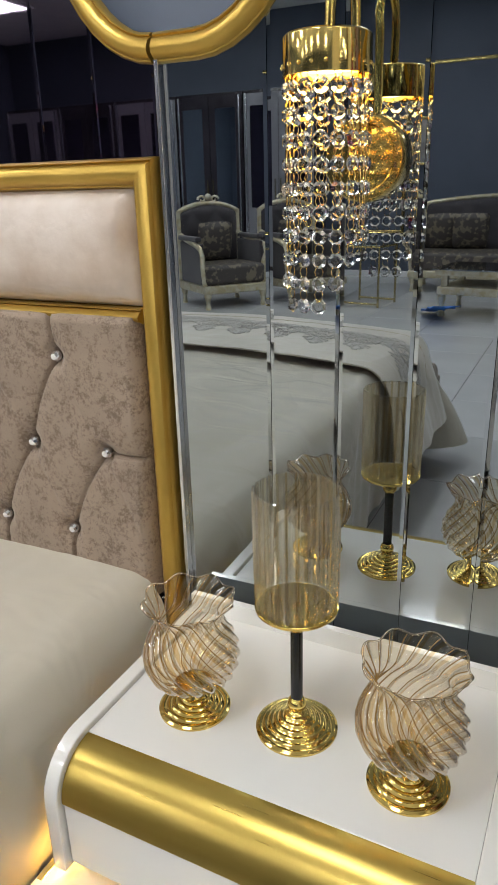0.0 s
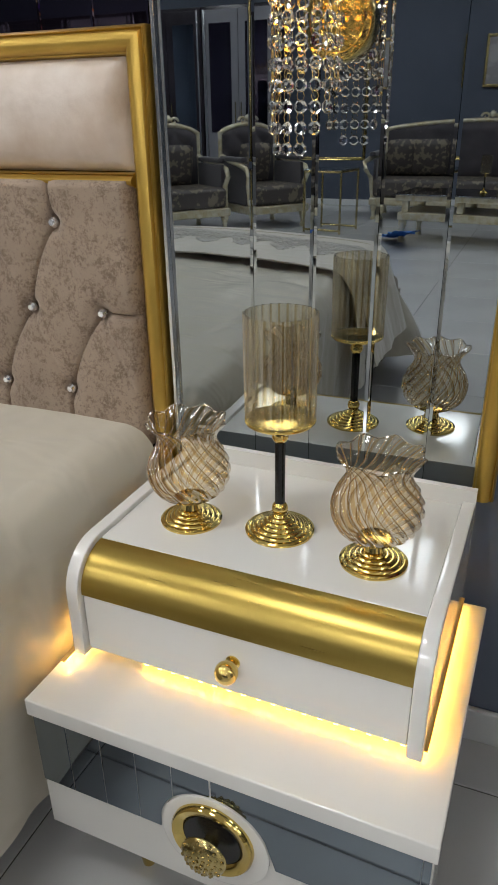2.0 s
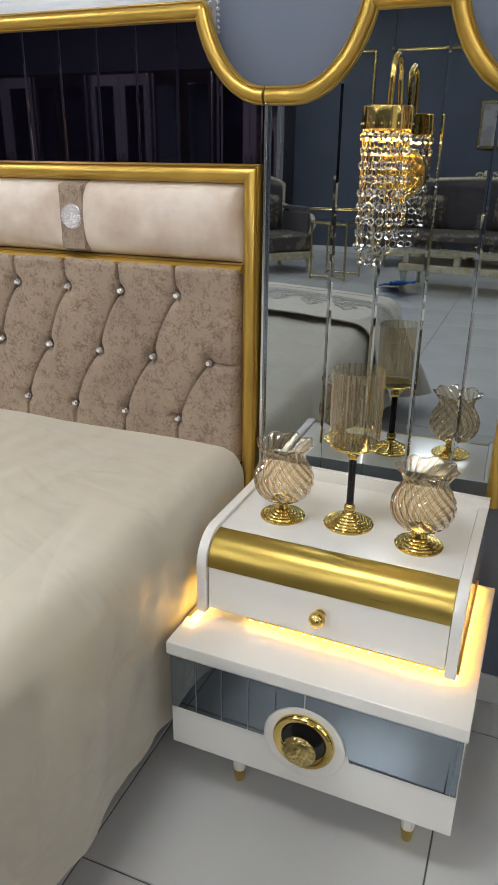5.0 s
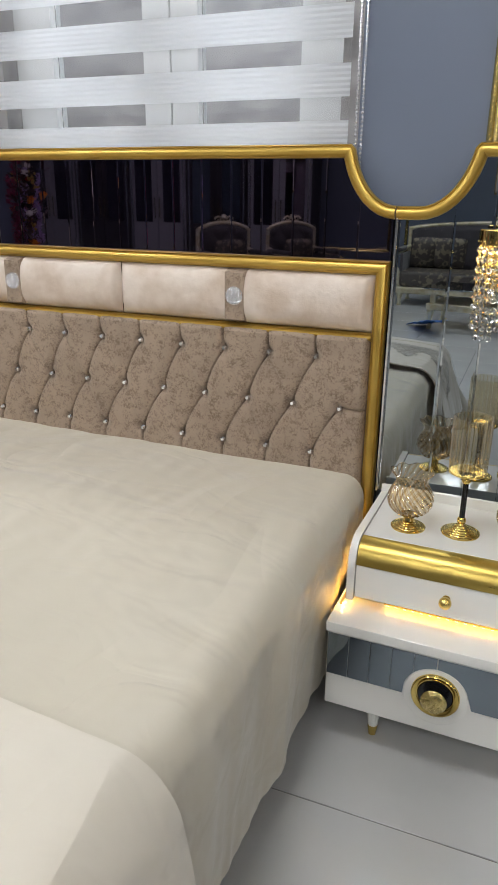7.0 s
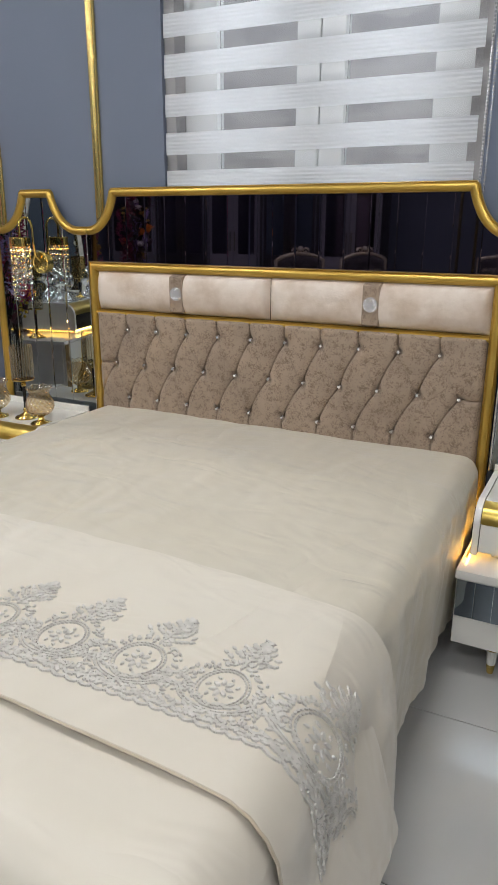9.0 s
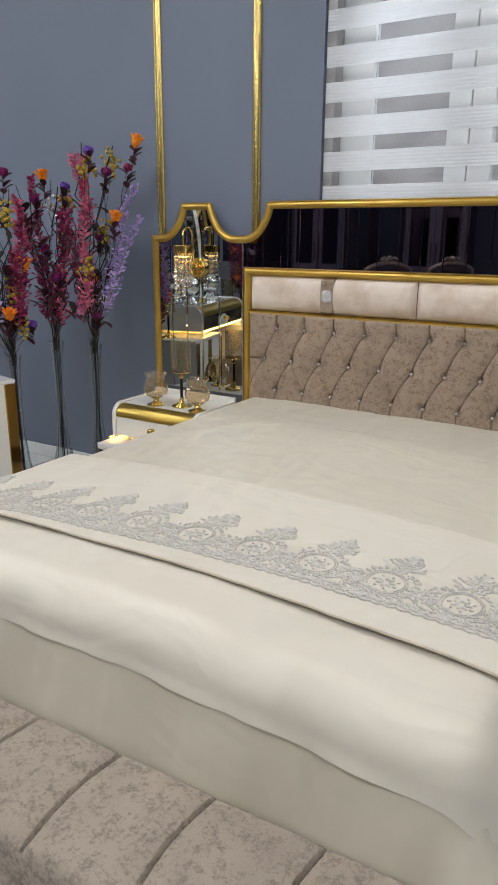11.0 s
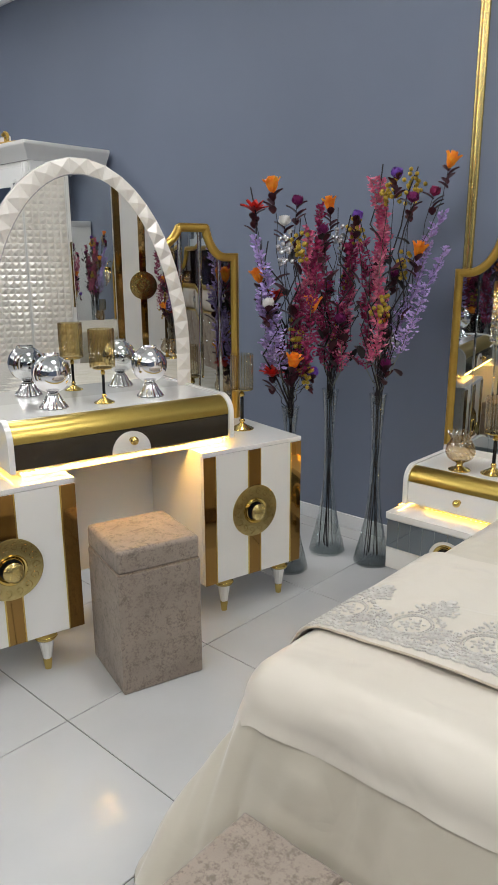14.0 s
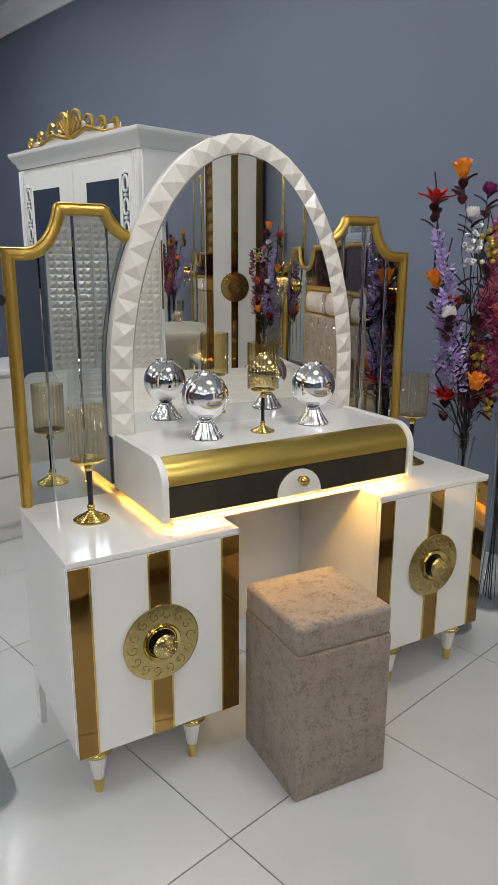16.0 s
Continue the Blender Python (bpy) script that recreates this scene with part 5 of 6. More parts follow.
def arrangement(x, y, seed, heads, sprays, berries, twigs, label, h=0.80):
    rnd = random.Random(seed)
    c = thing("flower_vase", label, "flower vase", "tall flower vases", Matrix.Translation((x, y, 0)))
    part("vase", vase_body(h), THIN, c, "tall clear trumpet-shaped glass vase")
    stems = []

    def place(w, z, deep=None):
        p = RIGHT * w + Vector((-0.69, 0.72, 0)) * (rnd.uniform(-0.07, 0.07) if deep is None else deep)
        return Vector((p.x, p.y, z))

    def stalk(to, r, mat, bend=0.03, name="stem"):
        a = Vector((rnd.uniform(-0.03, 0.03), rnd.uniform(-0.03, 0.03), 0.03))
        m = Vector((rnd.uniform(-0.012, 0.012), rnd.uniform(-0.012, 0.012), 0.55))
        pts = [a, a.lerp(m, 0.5), m, Vector((m.x * 1.3, m.y * 1.3, h))]
        b = pts[-1]
        stems.append(name)
        if len(stems) > 7:
            pts = [Vector((m.x, m.y, h - 0.05)), b]
        for k in range(1, 9):
            f = k / 8
            p = b.lerp(to, f) + Vector((rnd.uniform(-1, 1), rnd.uniform(-1, 1), 0)) * bend * math.sin(math.pi * f)
            pts.append(p)
        part(name, tube(pts, r, 5, 0.6), mat, c)
        return pts
    for kind, w, z in heads:
        to = place(w, z)
        stalk(to, 0.0022, STEM)
        lean = Vector((to.x * 1.2 + rnd.uniform(-0.25, 0.25) + 0.15, to.y * 1.2 + rnd.uniform(-0.25, 0.25) - 0.18, 1.3)).normalized()
        hd = new("blossom", HEADS[kind])
        hd.parent = c
        hd.matrix_basis = Matrix.Translation(to) @ lean.to_track_quat("Z", "Y").to_matrix().to_4x4() @ Matrix.Rotation(rnd.uniform(0, 6), 4, "Z") @ Matrix.Scale(rnd.uniform(1.05, 1.3), 4)
        lf = [moved(petals(1, 0.050, 0.017, 50, 0.4, rnd.uniform(0, 6)), Matrix.Translation(to - Vector((0, 0, 0.012 + 0.016 * q)))) for q in range(5)]
        part("leaf", join(*lf), LEAF, c)
    for mat, w0, z0, w1, z1, n, size in sprays:
        a, b = place(w0, z0), place(w1, z1)
        pts = [a.lerp(b, k / 6) + Vector((rnd.uniform(-1, 1), rnd.uniform(-1, 1), 0)) * 0.012 for k in range(7)]
        part("stem", tube([Vector((0, 0, h - 0.08)), Vector((0.004, 0.004, h))] + pts, 0.0022, 5, 0.6), STEM_G, c)
        sp = new("spray", spray_mesh(pts, mat, int(n * 2.0), size * 1.06, rnd.randint(0, 9999)))
        sp.parent = c
        tagged(sp, kind="stuff")
    for w, z, mat in berries:
        p = place(w, z)
        stalk(p, 0.0016, STEM)
        part("berry_cluster", join(*[ball(0.0105, p + Vector((rnd.gauss(0, 0.017), rnd.gauss(0, 0.017), rnd.gauss(0, 0.030))), 1) for _ in range(26)]), mat, c)["kind"] = "stuff"
    for q in range(26):
        p = place(rnd.gauss(0, 0.06), rnd.uniform(0.88, 1.45))
        part("leaf", moved(petals(1, 0.065, 0.020, rnd.uniform(45, 80), 0.5, rnd.uniform(0, 6)), Matrix.Translation(p)), LEAF if q % 3 else STEM, c)
    for q in range(4):
        stalk(place(rnd.gauss(0, 0.10), rnd.uniform(1.2, 1.6)), 0.003, STEM, 0.06, "twig")
    for w, z in twigs:
        stalk(place(w, z), 0.0046, STEM, 0.075, "twig")
    return c


L, PO, RP, RV, RW, RB = "lily_orange", "poinsettia_red", "rose_plum", "rose_violet", "rose_white", "rose_burgundy"
FLOWERS = "clear glass vase of tall mixed artificial flowers on the floor"
vaseC = arrangement(-2.845, 0.835, 1, [(L, 0.235, 1.73), (RP, 0.095, 1.60), (L, 0.126, 1.38), (L, 0.02, 1.08), (RP, 0.02, 0.92), (RV, 0.02, 1.69), (RP, 0.05, 1.30), (RB, 0.20, 1.63)],
    [(PINK, 0.0, 0.92, -0.02, 1.70, 46, 0.020), (PINK, -0.03, 0.95, 0.0, 1.55, 36, 0.020), (LILAC, 0.04, 0.92, 0.22, 1.56, 44, 0.018), (LILAC, 0.06, 0.98, 0.25, 1.42, 30, 0.018), (MAUVE, -0.04, 0.90, -0.08, 1.45, 44, 0.018), (PINK, 0.02, 1.35, -0.05, 1.70, 26, 0.018)],
    [(0.0, 1.64, BERRY), (0.13, 1.68, BERRY), (-0.02, 1.18, BERRY), (0.08, 1.36, BERRY), (0.06, 1.02, PEARL)], [(-0.01, 1.76), (0.14, 1.75), (0.10, 1.60)], FLOWERS)
vaseB = arrangement(-3.080, 0.800, 2, [(L, -0.01, 1.58), (RV, 0.09, 1.54), (RV, -0.03, 1.24), (RP, -0.05, 1.48), (RB, 0.06, 1.40), (RP, 0.03, 1.10)],
    [(MAUVE, 0.0, 0.88, -0.06, 1.60, 50, 0.020), (MAUVE, 0.02, 0.88, 0.09, 1.45, 46, 0.020), (MAUVE, -0.03, 0.92, -0.10, 1.40, 44, 0.019), (PINK, 0.03, 0.90, 0.10, 1.52, 34, 0.018), (LILAC, 0.02, 0.95, 0.06, 1.30, 24, 0.016)],
    [(0.03, 1.02, BERRY), (0.07, 1.28, BERRY), (0.03, 1.47, PEARL), (0.10, 1.50, BERRY)], [(0.06, 1.56), (-0.08, 1.50)], FLOWERS)
vaseA = arrangement(-3.090, 0.520, 3, [(L, -0.08, 1.63), (PO, -0.155, 1.56), (RP, 0.02, 1.59), (RW, -0.03, 1.51), (L, -0.13, 1.28), (PO, -0.07, 1.21), (L, 0.085, 1.16), (L, 0.0, 0.93), (PO, -0.08, 0.89), (RV, 0.10, 0.88), (RW, -0.10, 1.18), (RP, 0.06, 0.95)],
    [(LILAC, -0.05, 0.92, -0.14, 1.46, 44, 0.019), (LILAC, -0.09, 0.88, -0.13, 1.25, 30, 0.018), (PINK, 0.03, 0.92, 0.08, 1.50, 46, 0.020), (MAUVE, 0.05, 0.90, 0.12, 1.45, 44, 0.019), (MAUVE, 0.0, 0.86, 0.04, 1.25, 34, 0.019)],
    [(0.03, 1.42, BERRY), (0.02, 1.05, BERRY), (-0.03, 1.42, PEARL), (0.05, 0.92, BERRY)], [(-0.17, 1.66), (-0.10, 1.45), (0.0, 1.50)], FLOWERS, 0.76)
vaseL = arrangement(-3.44, -1.19, 4, [(RW, 0.06, 1.60), (RW, 0.05, 1.44), (RW, 0.02, 1.18), (L, -0.10, 1.62), (L, -0.05, 1.25), (PO, -0.12, 1.40), (RP, 0.0, 1.70), (RB, 0.05, 1.52), (L, -0.02, 0.95)],
    [(LILAC, -0.05, 0.92, -0.16, 1.50, 44, 0.019), (MAUVE, -0.03, 0.90, -0.07, 1.55, 44, 0.019), (MAUVE, -0.06, 0.90, -0.12, 1.25, 34, 0.019)],
    [(-0.06, 1.42, BERRY), (-0.08, 1.10, BERRY)], [(-0.12, 1.70)], "clear glass vase of white and orange artificial flowers", 0.76)
copy_thing(vaseA, pose(-3.78, -1.62, 0, 0, 0, 130))
copy_thing(vaseC, pose(-3.95, -1.25, 0, 0, 0, 60))
copy_thing(vaseA, pose(0.40, 0.97, 0, 0, 0, -70))

# ---- carved white wardrobe against the wall ----
ward = thing("wardrobe", "white carved wardrobe with gilded crest and glazed doors", "wardrobe", at=Matrix.Translation((-5.79, 0.53, 0)))
ww, wd, wh = 0.70, 0.56, 1.95
part("carcass", box(-ww, ww, 0.02, wd, 0.08, wh, 0.004), LACQUER, ward)
part("plinth", box(-ww - 0.015, ww + 0.015, 0.005, wd, 0.0, 0.082, 0.006), LACQUER, ward)
prof = [(0.0, 0.0), (0.012, 0.02), (0.016, 0.035), (0.030, 0.05), (0.045, 0.075), (0.05, 0.085), (0.05, 0.10)]
rows = [[(-ww - o, -o + 0.01, wh + z), (ww + o, -o + 0.01, wh + z), (ww + o, wd, wh + z), (-ww - o, wd, wh + z)] for o, z in prof]
part("cornice", grid(4, len(rows), lambda i, j: rows[j][i], True, True), LACQUER, ward, "stepped white cornice")
for s in (-1, 1):
    part("pilaster", join(*[box(s * (ww - 0.02 - 0.018 * k) - 0.007, s * (ww - 0.02 - 0.018 * k) + 0.007, -0.006, 0.021, 0.10, wh - 0.01, 0.005) for k in range(3)]), LACQUER, ward, "fluted corner pilaster")
    dr = part("door", box(s * 0.005, s * 0.63, 0.0, 0.019, 0.10, wh - 0.03, 0.004) if s > 0 else box(-0.63, -0.005, 0.0, 0.019, 0.10, wh - 0.03, 0.004), LACQUER, ward)
    g0, g1 = sorted((s * 0.16, s * 0.50))
    part("pane", box(g0, g1, -0.003, -0.0005, 0.60, wh - 0.14, 0.001), SLATE_MIR, dr, "grey mirror pane")
    fret = []
    for z in np.arange(0.70, wh - 0.16, 0.12):
        cx = s * 0.565
        fret.append(moved(tube([(0.024 * math.cos(t), 0, 0.042 * math.sin(t)) for t in [2 * math.pi * k / 14 for k in range(15)]], 0.007, 6), Matrix.Translation((cx, -0.004, z))))
        fret.append(ball(0.012, (cx, -0.006, z + 0.06), 1))
    part("fretwork", join(*fret, box(s * 0.565 - 0.042, s * 0.565 - 0.036, -0.008, 0, 0.62, wh - 0.12, 0.002), box(s * 0.565 + 0.036, s * 0.565 + 0.042, -0.008, 0, 0.62, wh - 0.12, 0.002)), LACQUER, dr, "white interlaced carving")
    part("fret_backing", box(s * 0.565 - 0.034, s * 0.565 + 0.034, -0.0025, -0.0005, 0.62, wh - 0.12, 0.001), SMOKE, dr)
crest = []
for s in (-1, 1):
    for x0, z0, r0, n in ((0.08, 0.10, 0.07, 26), (0.22, 0.07, 0.055, 24), (0.36, 0.05, 0.045, 24), (0.49, 0.035, 0.035, 22)):
        pts = [(s * (x0 + r0 * (1 - k / (n + 4)) * math.cos(2.6 - k * 0.32)), 0.0, wh + 0.10 + z0 + r0 * (1 - k / (n + 4)) * math.sin(2.6 - k * 0.32)) for k in range(n)]
        crest.append(tube(pts, 0.012, 6, 0.5))
    crest.append(tube([(s * 0.02, 0, wh + 0.12), (s * 0.20, 0, wh + 0.16), (s * 0.38, 0, wh + 0.115), (s * 0.60, 0, wh + 0.105)], 0.014, 6, 0.6))
for k in range(-3, 4):
    crest.append(tube([(0, 0, wh + 0.12), (0.035 * k, -0.01, wh + 0.22), (0.045 * k, -0.005, wh + 0.27 - 0.012 * k * k)], 0.012, 6, 0.4))
part("crest", join(*crest), GOLD, ward, "gilded acanthus crest")
part("crest_back", join(box(-0.52, 0.52, 0.006, 0.02, wh + 0.101, wh + 0.150, 0.01), box(-0.14, 0.14, 0.006, 0.02, wh + 0.15, wh + 0.21, 0.02)), LACQUER, ward)

# white chest behind the dressing table
chest = thing("chest_of_drawers", "low white chest of drawers with quilted fronts", "chest of drawers", at=pose(-5.05, -0.35, 0, 0, 0, 90))
part("carcass", box(-0.55, 0.55, 0.0, 0.42, 0.08, 0.84, 0.004), LACQUER, chest)
part("top", box(-0.57, 0.57, -0.02, 0.43, 0.841, 0.866, 0.004), LACQUER, chest)
for k in range(3):
    dw = part("drawer", box(-0.54, 0.54, -0.016, -0.001, 0.10 + 0.245 * k, 0.335 + 0.245 * k, 0.004), IVORY, chest)
    part("knob", join(ball(0.016, (-0.25, -0.03, 0.22 + 0.245 * k), 2), ball(0.016, (0.25, -0.03, 0.22 + 0.245 * k), 2)), SHINY, dw)
part("plinth", box(-0.53, 0.53, 0.02, 0.42, 0.0, 0.08, 0.002), LACQUER, chest)

# ---- matching wardrobe beyond the right nightstand ----
suite = thing("wardrobe", "white wardrobe with bronze stripes, mirror door and quilted doors", "wardrobe", at=Matrix.Translation((0.86, 0, 0)))
sh = 2.45
part("carcass", box(0.02, 0.60, -0.66, 1.085, 0.06, sh, 0.004), LACQUER, suite)
part("plinth", box(0.05, 0.58, -0.64, 1.07, 0.0, 0.06, 0.002), LACQUER, suite)
dA = part("door", box(0.0, 0.019, 0.545, 1.083, 0.08, sh - 0.02, 0.003), LACQUER, suite)
for y0, y1 in ((0.546, 0.612), (0.781, 0.847), (1.016, 1.082)):
    part("bronze_strip", box(-0.004, -0.0005, y0, y1, 0.081, sh - 0.021, 0.001), BRONZE, dA, "bronze mirror strip")
disc = part("plate", moved(lathe([(0.135, 0), (0.135, 0.004), (0.07, 0.006), (0.066, 0.012), (0.045, 0.010), (0.042, 0.004), (0.001, 0.004)], 48), Matrix.Translation((-0.005, 0.814, 1.14)) @ Matrix.Rotation(-math.pi / 2, 4, "Y")), BRASS, dA, "round brass handle plate")
dB = part("door", box(0.0, 0.019, 0.125, 0.542, 0.08, sh - 0.02, 0.003), LACQUER, suite)
part("mirror_glass", box(-0.004, -0.0005, 0.155, 0.536, 0.12, sh - 0.06, 0.002), MIRROR, dB, "clear mirror door")
part("handle", join(tube([(-0.03, 0.138, 0.95), (-0.03, 0.138, 1.55)], 0.008, 10), box(-0.03, -0.001, 0.132, 0.144, 1.0, 1.012, 0.002), box(-0.03, -0.001, 0.132, 0.144, 1.49, 1.502, 0.002)), SHINY, dB, "long gold handle")
for y0, y1 in ((-0.265, 0.122), (-0.655, -0.268)):
    dq = part("door", box(0.0, 0.019, y0, y1, 0.08, sh - 0.02, 0.003), LACQUER, suite)
    ny, nz = 6, 40
    dy, dz = (y1 - y0 - 0.02) / ny, (sh - 0.16) / nz
    vs, fs = [], []
    for i in range(ny):
        for j in range(nz):
            a, b = y0 + 0.01 + i * dy, 0.11 + j * dz
            n = len(vs)
            vs += [(-0.0005, a, b), (-0.0005, a + dy, b), (-0.0005, a + dy, b + dz), (-0.0005, a, b + dz), (-0.016, a + dy / 2, b + dz / 2)]
            fs += [(n, n + 1, n + 4), (n + 1, n + 2, n + 4), (n + 2, n + 3, n + 4), (n + 3, n, n + 4)]
    me = bpy.data.meshes.new("quilting")
    me.from_pydata(vs, [], fs)
    me.materials.append(IVORY)
    qo = new("quilting", me)
    qo.parent = dq
    tagged(qo, "faceted diamond quilting")


# ---- seating across the shop ----
def puff(x0, x1, y0, y1, z0, z1, b):
    return box(x0, x1, y0, y1, z0, z1, b, 4)


def carved_leg(h=0.16):
    return join(lathe([(0.035, h), (0.040, h * 0.85), (0.026, h * 0.6), (0.020, h * 0.3), (0.030, h * 0.12), (0.028, 0)], 16), ball(0.026, (0, -0.02, h * 0.78), 1))


def crest_rail(x0, x1, y, z, h):
    pts = [(x0 + (x1 - x0) * k / 24, y, z + h * math.sin(math.pi * k / 24) ** 0.7) for k in range(25)]
    out = [tube(pts, 0.024, 8)]
    xm = (x0 + x1) / 2
    for s in (-1, 1):
        out.append(tube([(xm + s * (0.02 + 0.05 * (1 - k / 20) * math.cos(k * 0.4) + 0.05), y - 0.01, z + h + 0.035 + 0.04 * (1 - k / 20) * math.sin(k * 0.4)) for k in range(18)], 0.013, 6, 0.6))
    out.append(ball(0.035, (xm, y - 0.01, z + h + 0.06), 2))
    return join(*out)


def tuft_back(x0, x1, y, z0, z1, top, nx=36, nz=24):
    def f(i, j):
        u, v = i / (nx - 1), j / (nz - 1)
        x = x0 + (x1 - x0) * u
        z = z0 + (z1 + top * math.sin(math.pi * u) ** 0.7 - z0) * v
        gx_, gz_ = (x - x0) / 0.13, (z - z0) / 0.13
        d = abs(math.sin(math.pi * (gx_ + gz_) / 2) * math.sin(math.pi * (gx_ - gz_) / 2))
        e = min(u, 1 - u, v, 1 - v) * 8
        return (x, y - 0.05 * min(e, 1) ** 0.5 * (0.45 + 0.55 * d ** 0.5), z)
    return grid(nx, nz, f)


def armchair(at, w=0.36, label="carved champagne armchair in charcoal tufted velvet", name="armchair", cat="armchair", grp="armchairs"):
    c = thing(name, label, cat, grp, at)
    d = 0.36
    leg = None
    for x in (-w + 0.05, w - 0.05):
        for y in (-d + 0.05, d - 0.05):
            m = Matrix.Translation((x, y, 0))
            if leg is None:
                leg = part("leg", carved_leg(), CHAMP, c)
                leg.matrix_basis = m
            else:
                clone(leg, c, m)
    part("seat_rail", box(-w, w, -d, d, 0.155, 0.235, 0.015, 3), CHAMP, c, "carved champagne seat rail")
    part("seat", puff(-w + 0.03, w - 0.03, -d + 0.01, d - 0.08, 0.236, 0.43, 0.045), DAMASK, c, "damask seat cushion")
    bk = part("backrest", tuft_back(-w + 0.03, w - 0.03, d - 0.05, 0.40, 0.92, 0.08), CHARCOAL, c, "buttoned charcoal back")
    part("back_panel", box(-w + 0.04, w - 0.04, d - 0.049, d - 0.02, 0.24, 0.93, 0.01), CHARCOAL, c)
    part("back_frame", join(crest_rail(-w + 0.02, w - 0.02, d - 0.05, 0.92, 0.09), tube([(-w + 0.02, d - 0.04, 0.24), (-w + 0.02, d - 0.05, 0.94)], 0.024, 8), tube([(w - 0.02, d - 0.04, 0.24), (w - 0.02, d - 0.05, 0.94)], 0.024, 8)), CHAMP, c, "carved champagne back frame")
    for s in (-1, 1):
        x = s * (w - 0.03)
        pts = [(x, d - 0.07, 0.70), (x * 1.04, 0.10, 0.66), (x * 1.08, -0.14, 0.63), (x * 1.10, -0.27, 0.60), (x * 1.08, -0.32, 0.53), (x * 1.03, -0.28, 0.44), (x, -0.30, 0.22)]
        part("arm", tube(pts, 0.026, 8), CHAMP, c, "scrolled champagne arm")
        part("arm_pad", join(puff(x * 1.04 - 0.035, x * 1.04 + 0.035, -0.22, d - 0.09, 0.655, 0.705, 0.02), puff(x - 0.018, x + 0.018, -0.26, d - 0.08, 0.24, 0.64, 0.012)), CHARCOAL, c)
    return c


ch = armchair(pose(-3.36, -4.74, 0, 0, 0, 128))
copy_thing(ch, pose(-2.72, -5.36, 0, 0, 0, 128))
sofa = armchair(pose(-0.55, -6.45, 0, 0, 0, 180), 1.18, "long carved champagne sofa in charcoal tufted velvet", "sofa", "sofa", "")


def pillow(at, mat):
    t = thing("cushion", "square cushion in grey and gold damask", "cushion", "cushions", at)
    def f(i, j):
        u, v = i / 13 * 2 - 1, j / 13 * 2 - 1
        h = 0.06 * (max(0, (1 - u * u) * (1 - v * v))) ** 0.4
        return (0.2 * u * (1 - 0.06 * v * v), -h, 0.2 * v * (1 - 0.06 * u * u))
    part("cover", join(grid(14, 14, f), moved(grid(14, 14, f), Matrix.Diagonal((1, -1, 1, 1)))), mat, t)
    return t


pl = pillow(pose(-3.49, -4.84, 0.632, 12, 0, 128), DAMASK)
for x in (-1.45, -1.15, -0.2, 0.3):
    copy_thing(pl, pose(x, -6.58, 0.632, 14, 0, 180 + x * 14))
copy_thing(pl, pose(-2.85, -5.46, 0.632, 12, 0, 128))

ct = thing("coffee_table", "cream and gold coffee table with glass top and carved legs", "coffee table", at=pose(-0.52, -4.83, 0, 0, 0, 8))
lg = None
for x in (-0.52, 0.52):
    for y in (-0.26, 0.26):
        m = Matrix.Translation((x, y, 0))
        if lg is None:
            lg = part("leg", carved_leg(0.20), CHAMP, ct)
            lg.matrix_basis = m
        else:
            clone(lg, ct, m)
part("shelf", box(-0.56, 0.56, -0.30, 0.30, 0.20, 0.27, 0.008), CHAMP, ct)
part("post", join(*[box(x - 0.03, x + 0.03, y - 0.03, y + 0.03, 0.271, 0.37, 0.006) for x in (-0.5, 0, 0.5) for y in (-0.25, 0.25)]), CHAMP, ct)
part("top_frame", join(box(-0.58, 0.58, -0.32, -0.25, 0.371, 0.42, 0.006), box(-0.58, 0.58, 0.25, 0.32, 0.371, 0.42, 0.006), box(-0.58, -0.5, -0.249, 0.249, 0.371, 0.42, 0.004), box(0.5, 0.58, -0.249, 0.249, 0.371, 0.42, 0.004)), CHAMP, ct)
part("glass_top", box(-0.60, 0.60, -0.34, 0.34, 0.4205, 0.430, 0.003), SMOKE, ct, "grey glass top")
copy_thing(tall, pose(-0.40, -4.80, 0.430))
st = thing("side_table", "slim gold side table with glass top", "side table", at=pose(-1.90, -5.15, 0, 0, 0, 10))
part("frame", join(*[tube(p, 0.011, 8) for p in ([(-0.2, -0.2, 0), (-0.2, -0.2, 0.58)], [(0.2, -0.2, 0), (0.2, -0.2, 0.58)], [(-0.2, 0.2, 0), (-0.2, 0.2, 0.58)], [(0.2, 0.2, 0), (0.2, 0.2, 0.58)], [(-0.2, -0.2, 0.58), (0.2, -0.2, 0.58), (0.2, 0.2, 0.58), (-0.2, 0.2, 0.58), (-0.2, -0.2, 0.58)], [(-0.2, -0.2, 0.03), (0.2, -0.2, 0.03)], [(-0.2, 0.2, 0.03), (0.2, 0.2, 0.03)])]), BRASS, st)
part("glass_top", box(-0.21, 0.21, -0.21, 0.21, 0.591, 0.60, 0.002), SMOKE, st)
solid("plastic_sheet", moved(grid(14, 5, lambda i, j: (0.06 * (j - 2) + 0.02 * math.sin(i), 0.055 * i, 0.004 + 0.02 * abs(math.sin(i * 1.3 + j)) + 0.012 * i)), pose(-1.22, -4.78, 0, 0, 0, -24)), BLUE, "crumpled strip of blue plastic lying on the floor", "plastic sheet")

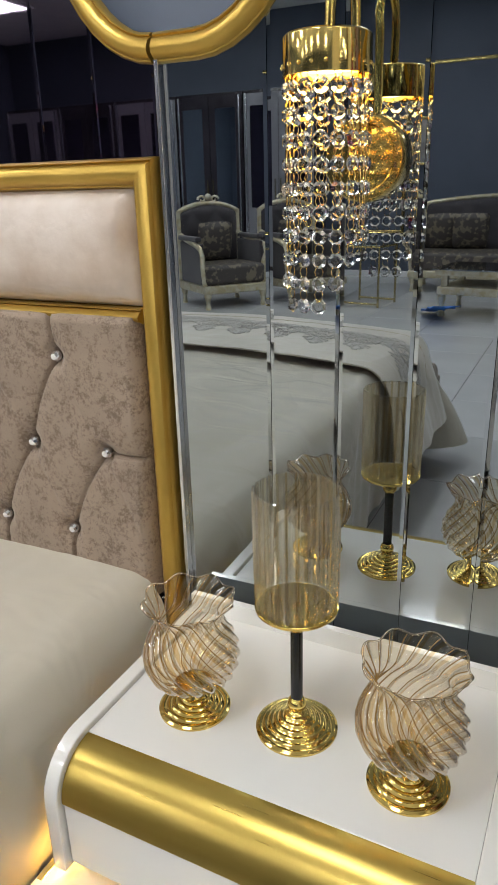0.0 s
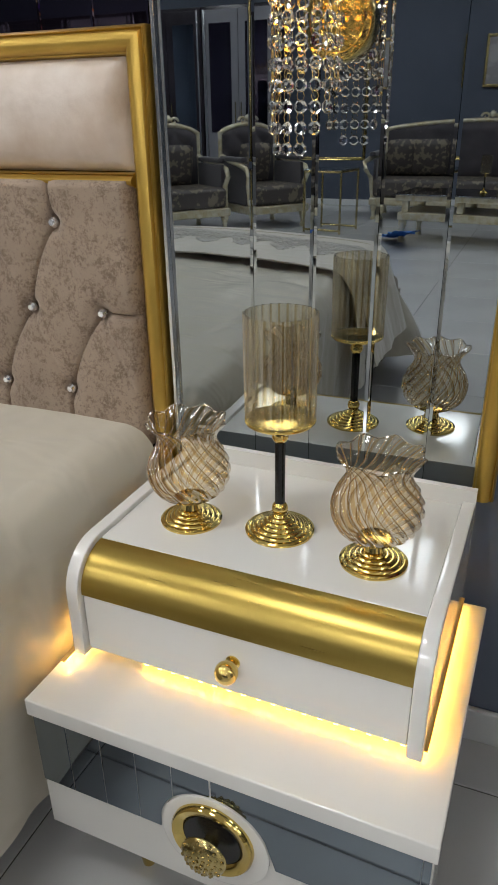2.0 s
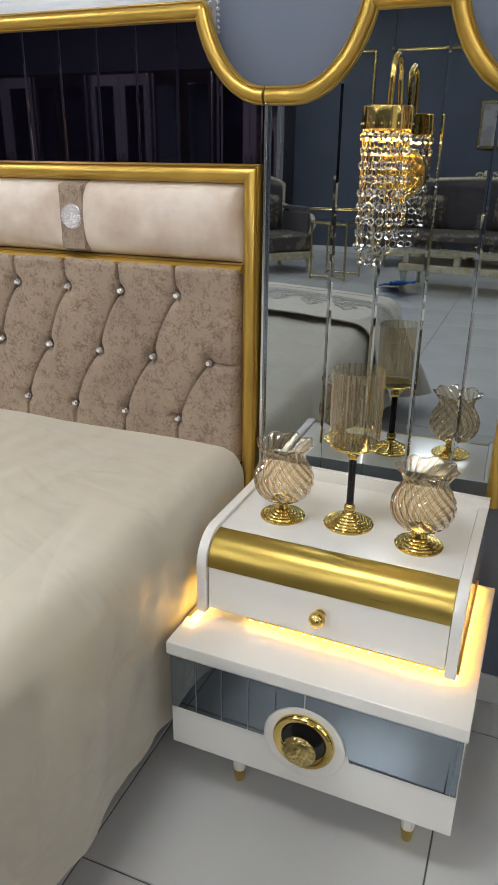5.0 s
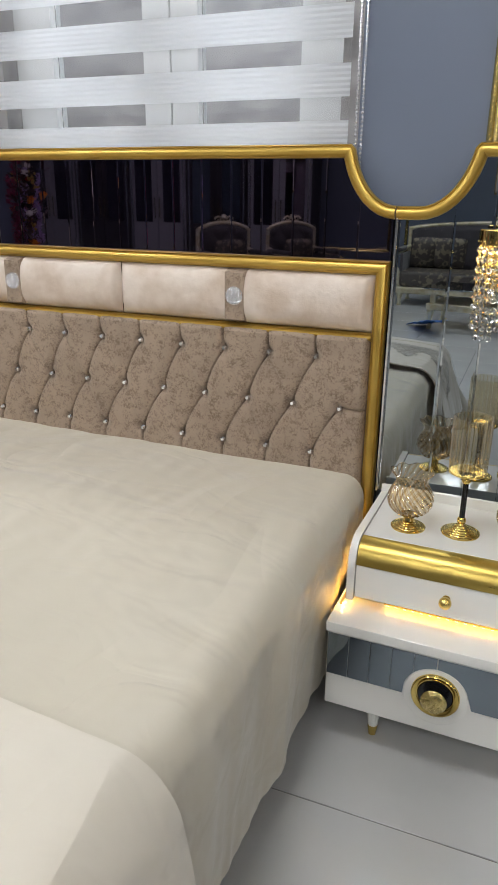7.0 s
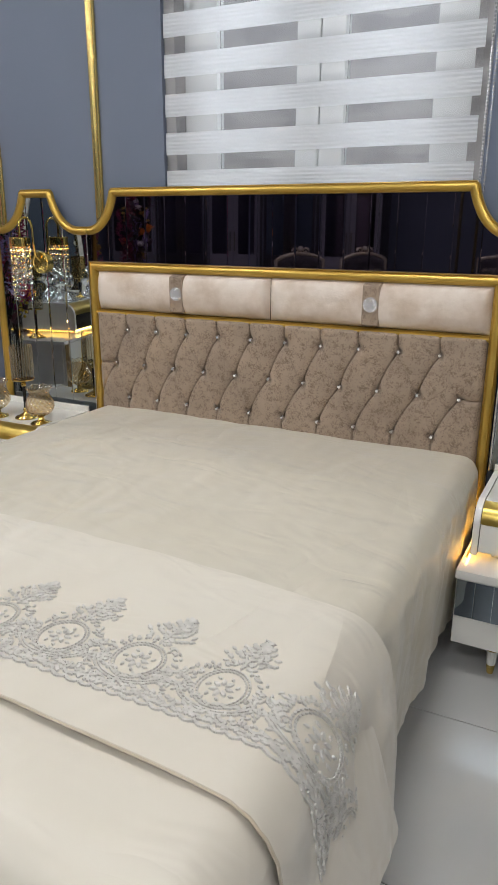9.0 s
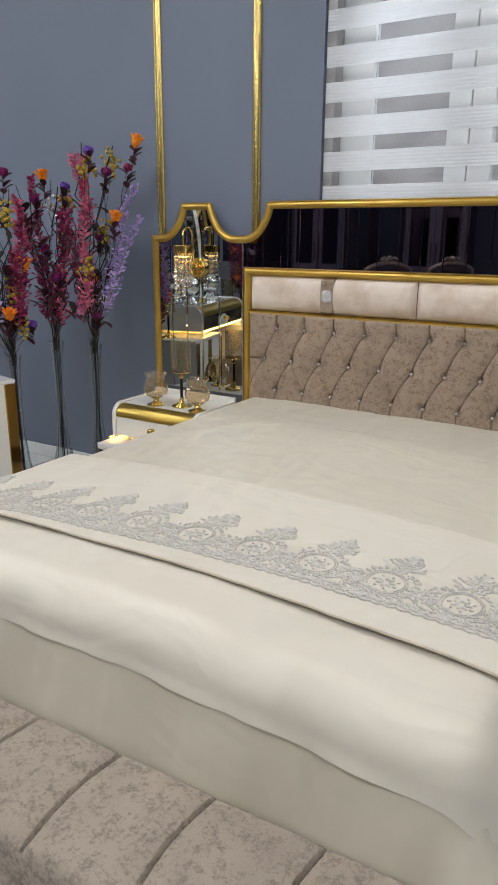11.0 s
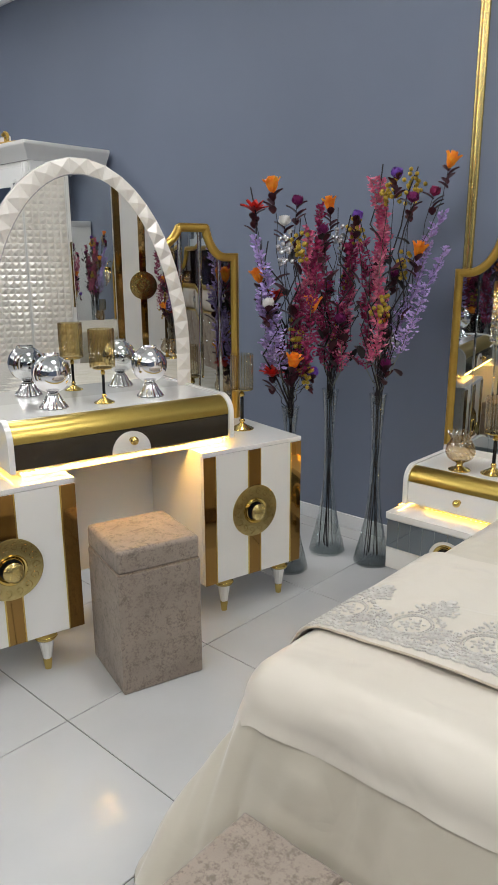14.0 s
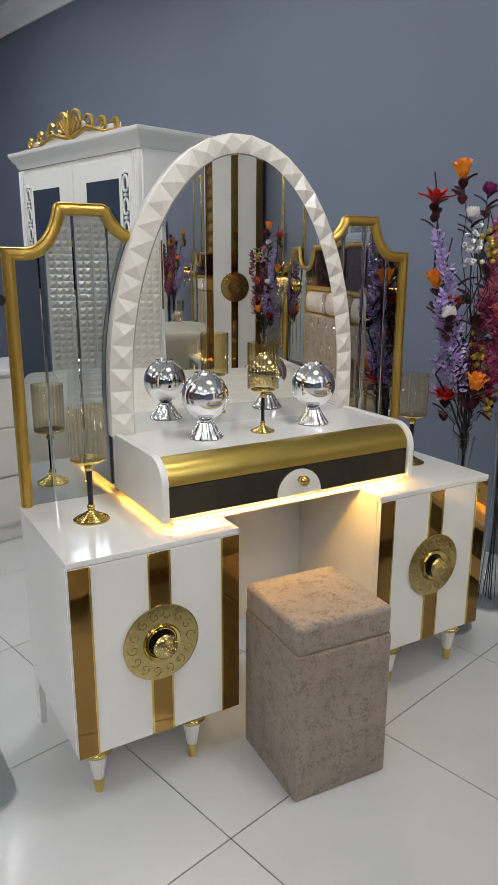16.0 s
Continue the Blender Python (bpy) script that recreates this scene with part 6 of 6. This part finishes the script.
# dark cabinets and doors along the far wall
for k in range(5):
    cx = -7.55 + 0.98 * k
    cb = thing("display_cabinet", "tall dark gloss display cabinet with silver uprights", "cabinet", "dark display cabinets", Matrix.Translation((cx, Y0 + 0.03, 0)))
    part("carcass", box(-0.48, 0.48, 0, 0.45, 0.0, 2.3, 0.006), DARKWOOD, cb)
    for s in (-1, 1):
        d0, d1 = sorted((s * 0.004, s * 0.476))
        dd = part("door", box(d0, d1, 0.451, 0.468, 0.06, 2.26, 0.004), DARKWOOD if k % 2 else GREYCAB, cb)
        part("pane", box(d0 + 0.09, d1 - 0.09, 0.469, 0.472, 0.9, 2.12, 0.002), SMOKE if k == 3 else DUSK, dd)
        part("upright", box(s * 0.44 - 0.012, s * 0.44 + 0.012, 0.469, 0.486, 0.06, 2.26, 0.004), SILVER, dd)
        part("handle", tube([(s * 0.04, 0.49, 0.95), (s * 0.04, 0.49, 1.25)], 0.007, 8), BRASS, dd)
for x, w in ((-0.42, 0.34), (0.75, 0.34)):
    pc = thing("wall_picture", "pale abstract picture in a gold frame on the wall", "picture", "wall pictures", Matrix.Translation((x, Y0 + 0.002, 1.62)))
    part("frame", join(box(-w, w, 0, 0.03, -0.27, -0.24, 0.004), box(-w, w, 0, 0.03, 0.24, 0.27, 0.004), box(-w, -w + 0.03, 0, 0.03, -0.239, 0.239, 0.004), box(w - 0.03, w, 0, 0.03, -0.239, 0.239, 0.004)), BRASS, pc)
    part("canvas", box(-w + 0.03, w - 0.03, 0, 0.012, -0.239, 0.239, 0), MARBLE, pc)

# ---- tiled floor: 0.6 m porcelain tiles, laid square to the bed ----
floor = solid("floor", box(X0 - 0.2, X1 + 0.2, Y0 - 0.2, Y1 + 0.2, -0.10, -0.003, 0), GROUT, kind="structure")
tile_me = mesh_of("tile", box(-0.2984, 0.2984, -0.2984, 0.2984, -0.006, 0.0, 0.0012, 1), TILE, smooth=False)
for i in range(20):
    for j in range(15):
        tx, ty = 0.11 - 0.3 + 0.6 * (i - 14), 0.40 + 0.3 + 0.6 * (j - 13)
        if tx < X0 - 0.3 or tx > X1 + 0.3 or ty < Y0 - 0.3 or ty > Y1 + 0.29:
            continue
        o = new("tile", tile_me)
        o.parent = floor
        o.location = (tx, ty, 0)
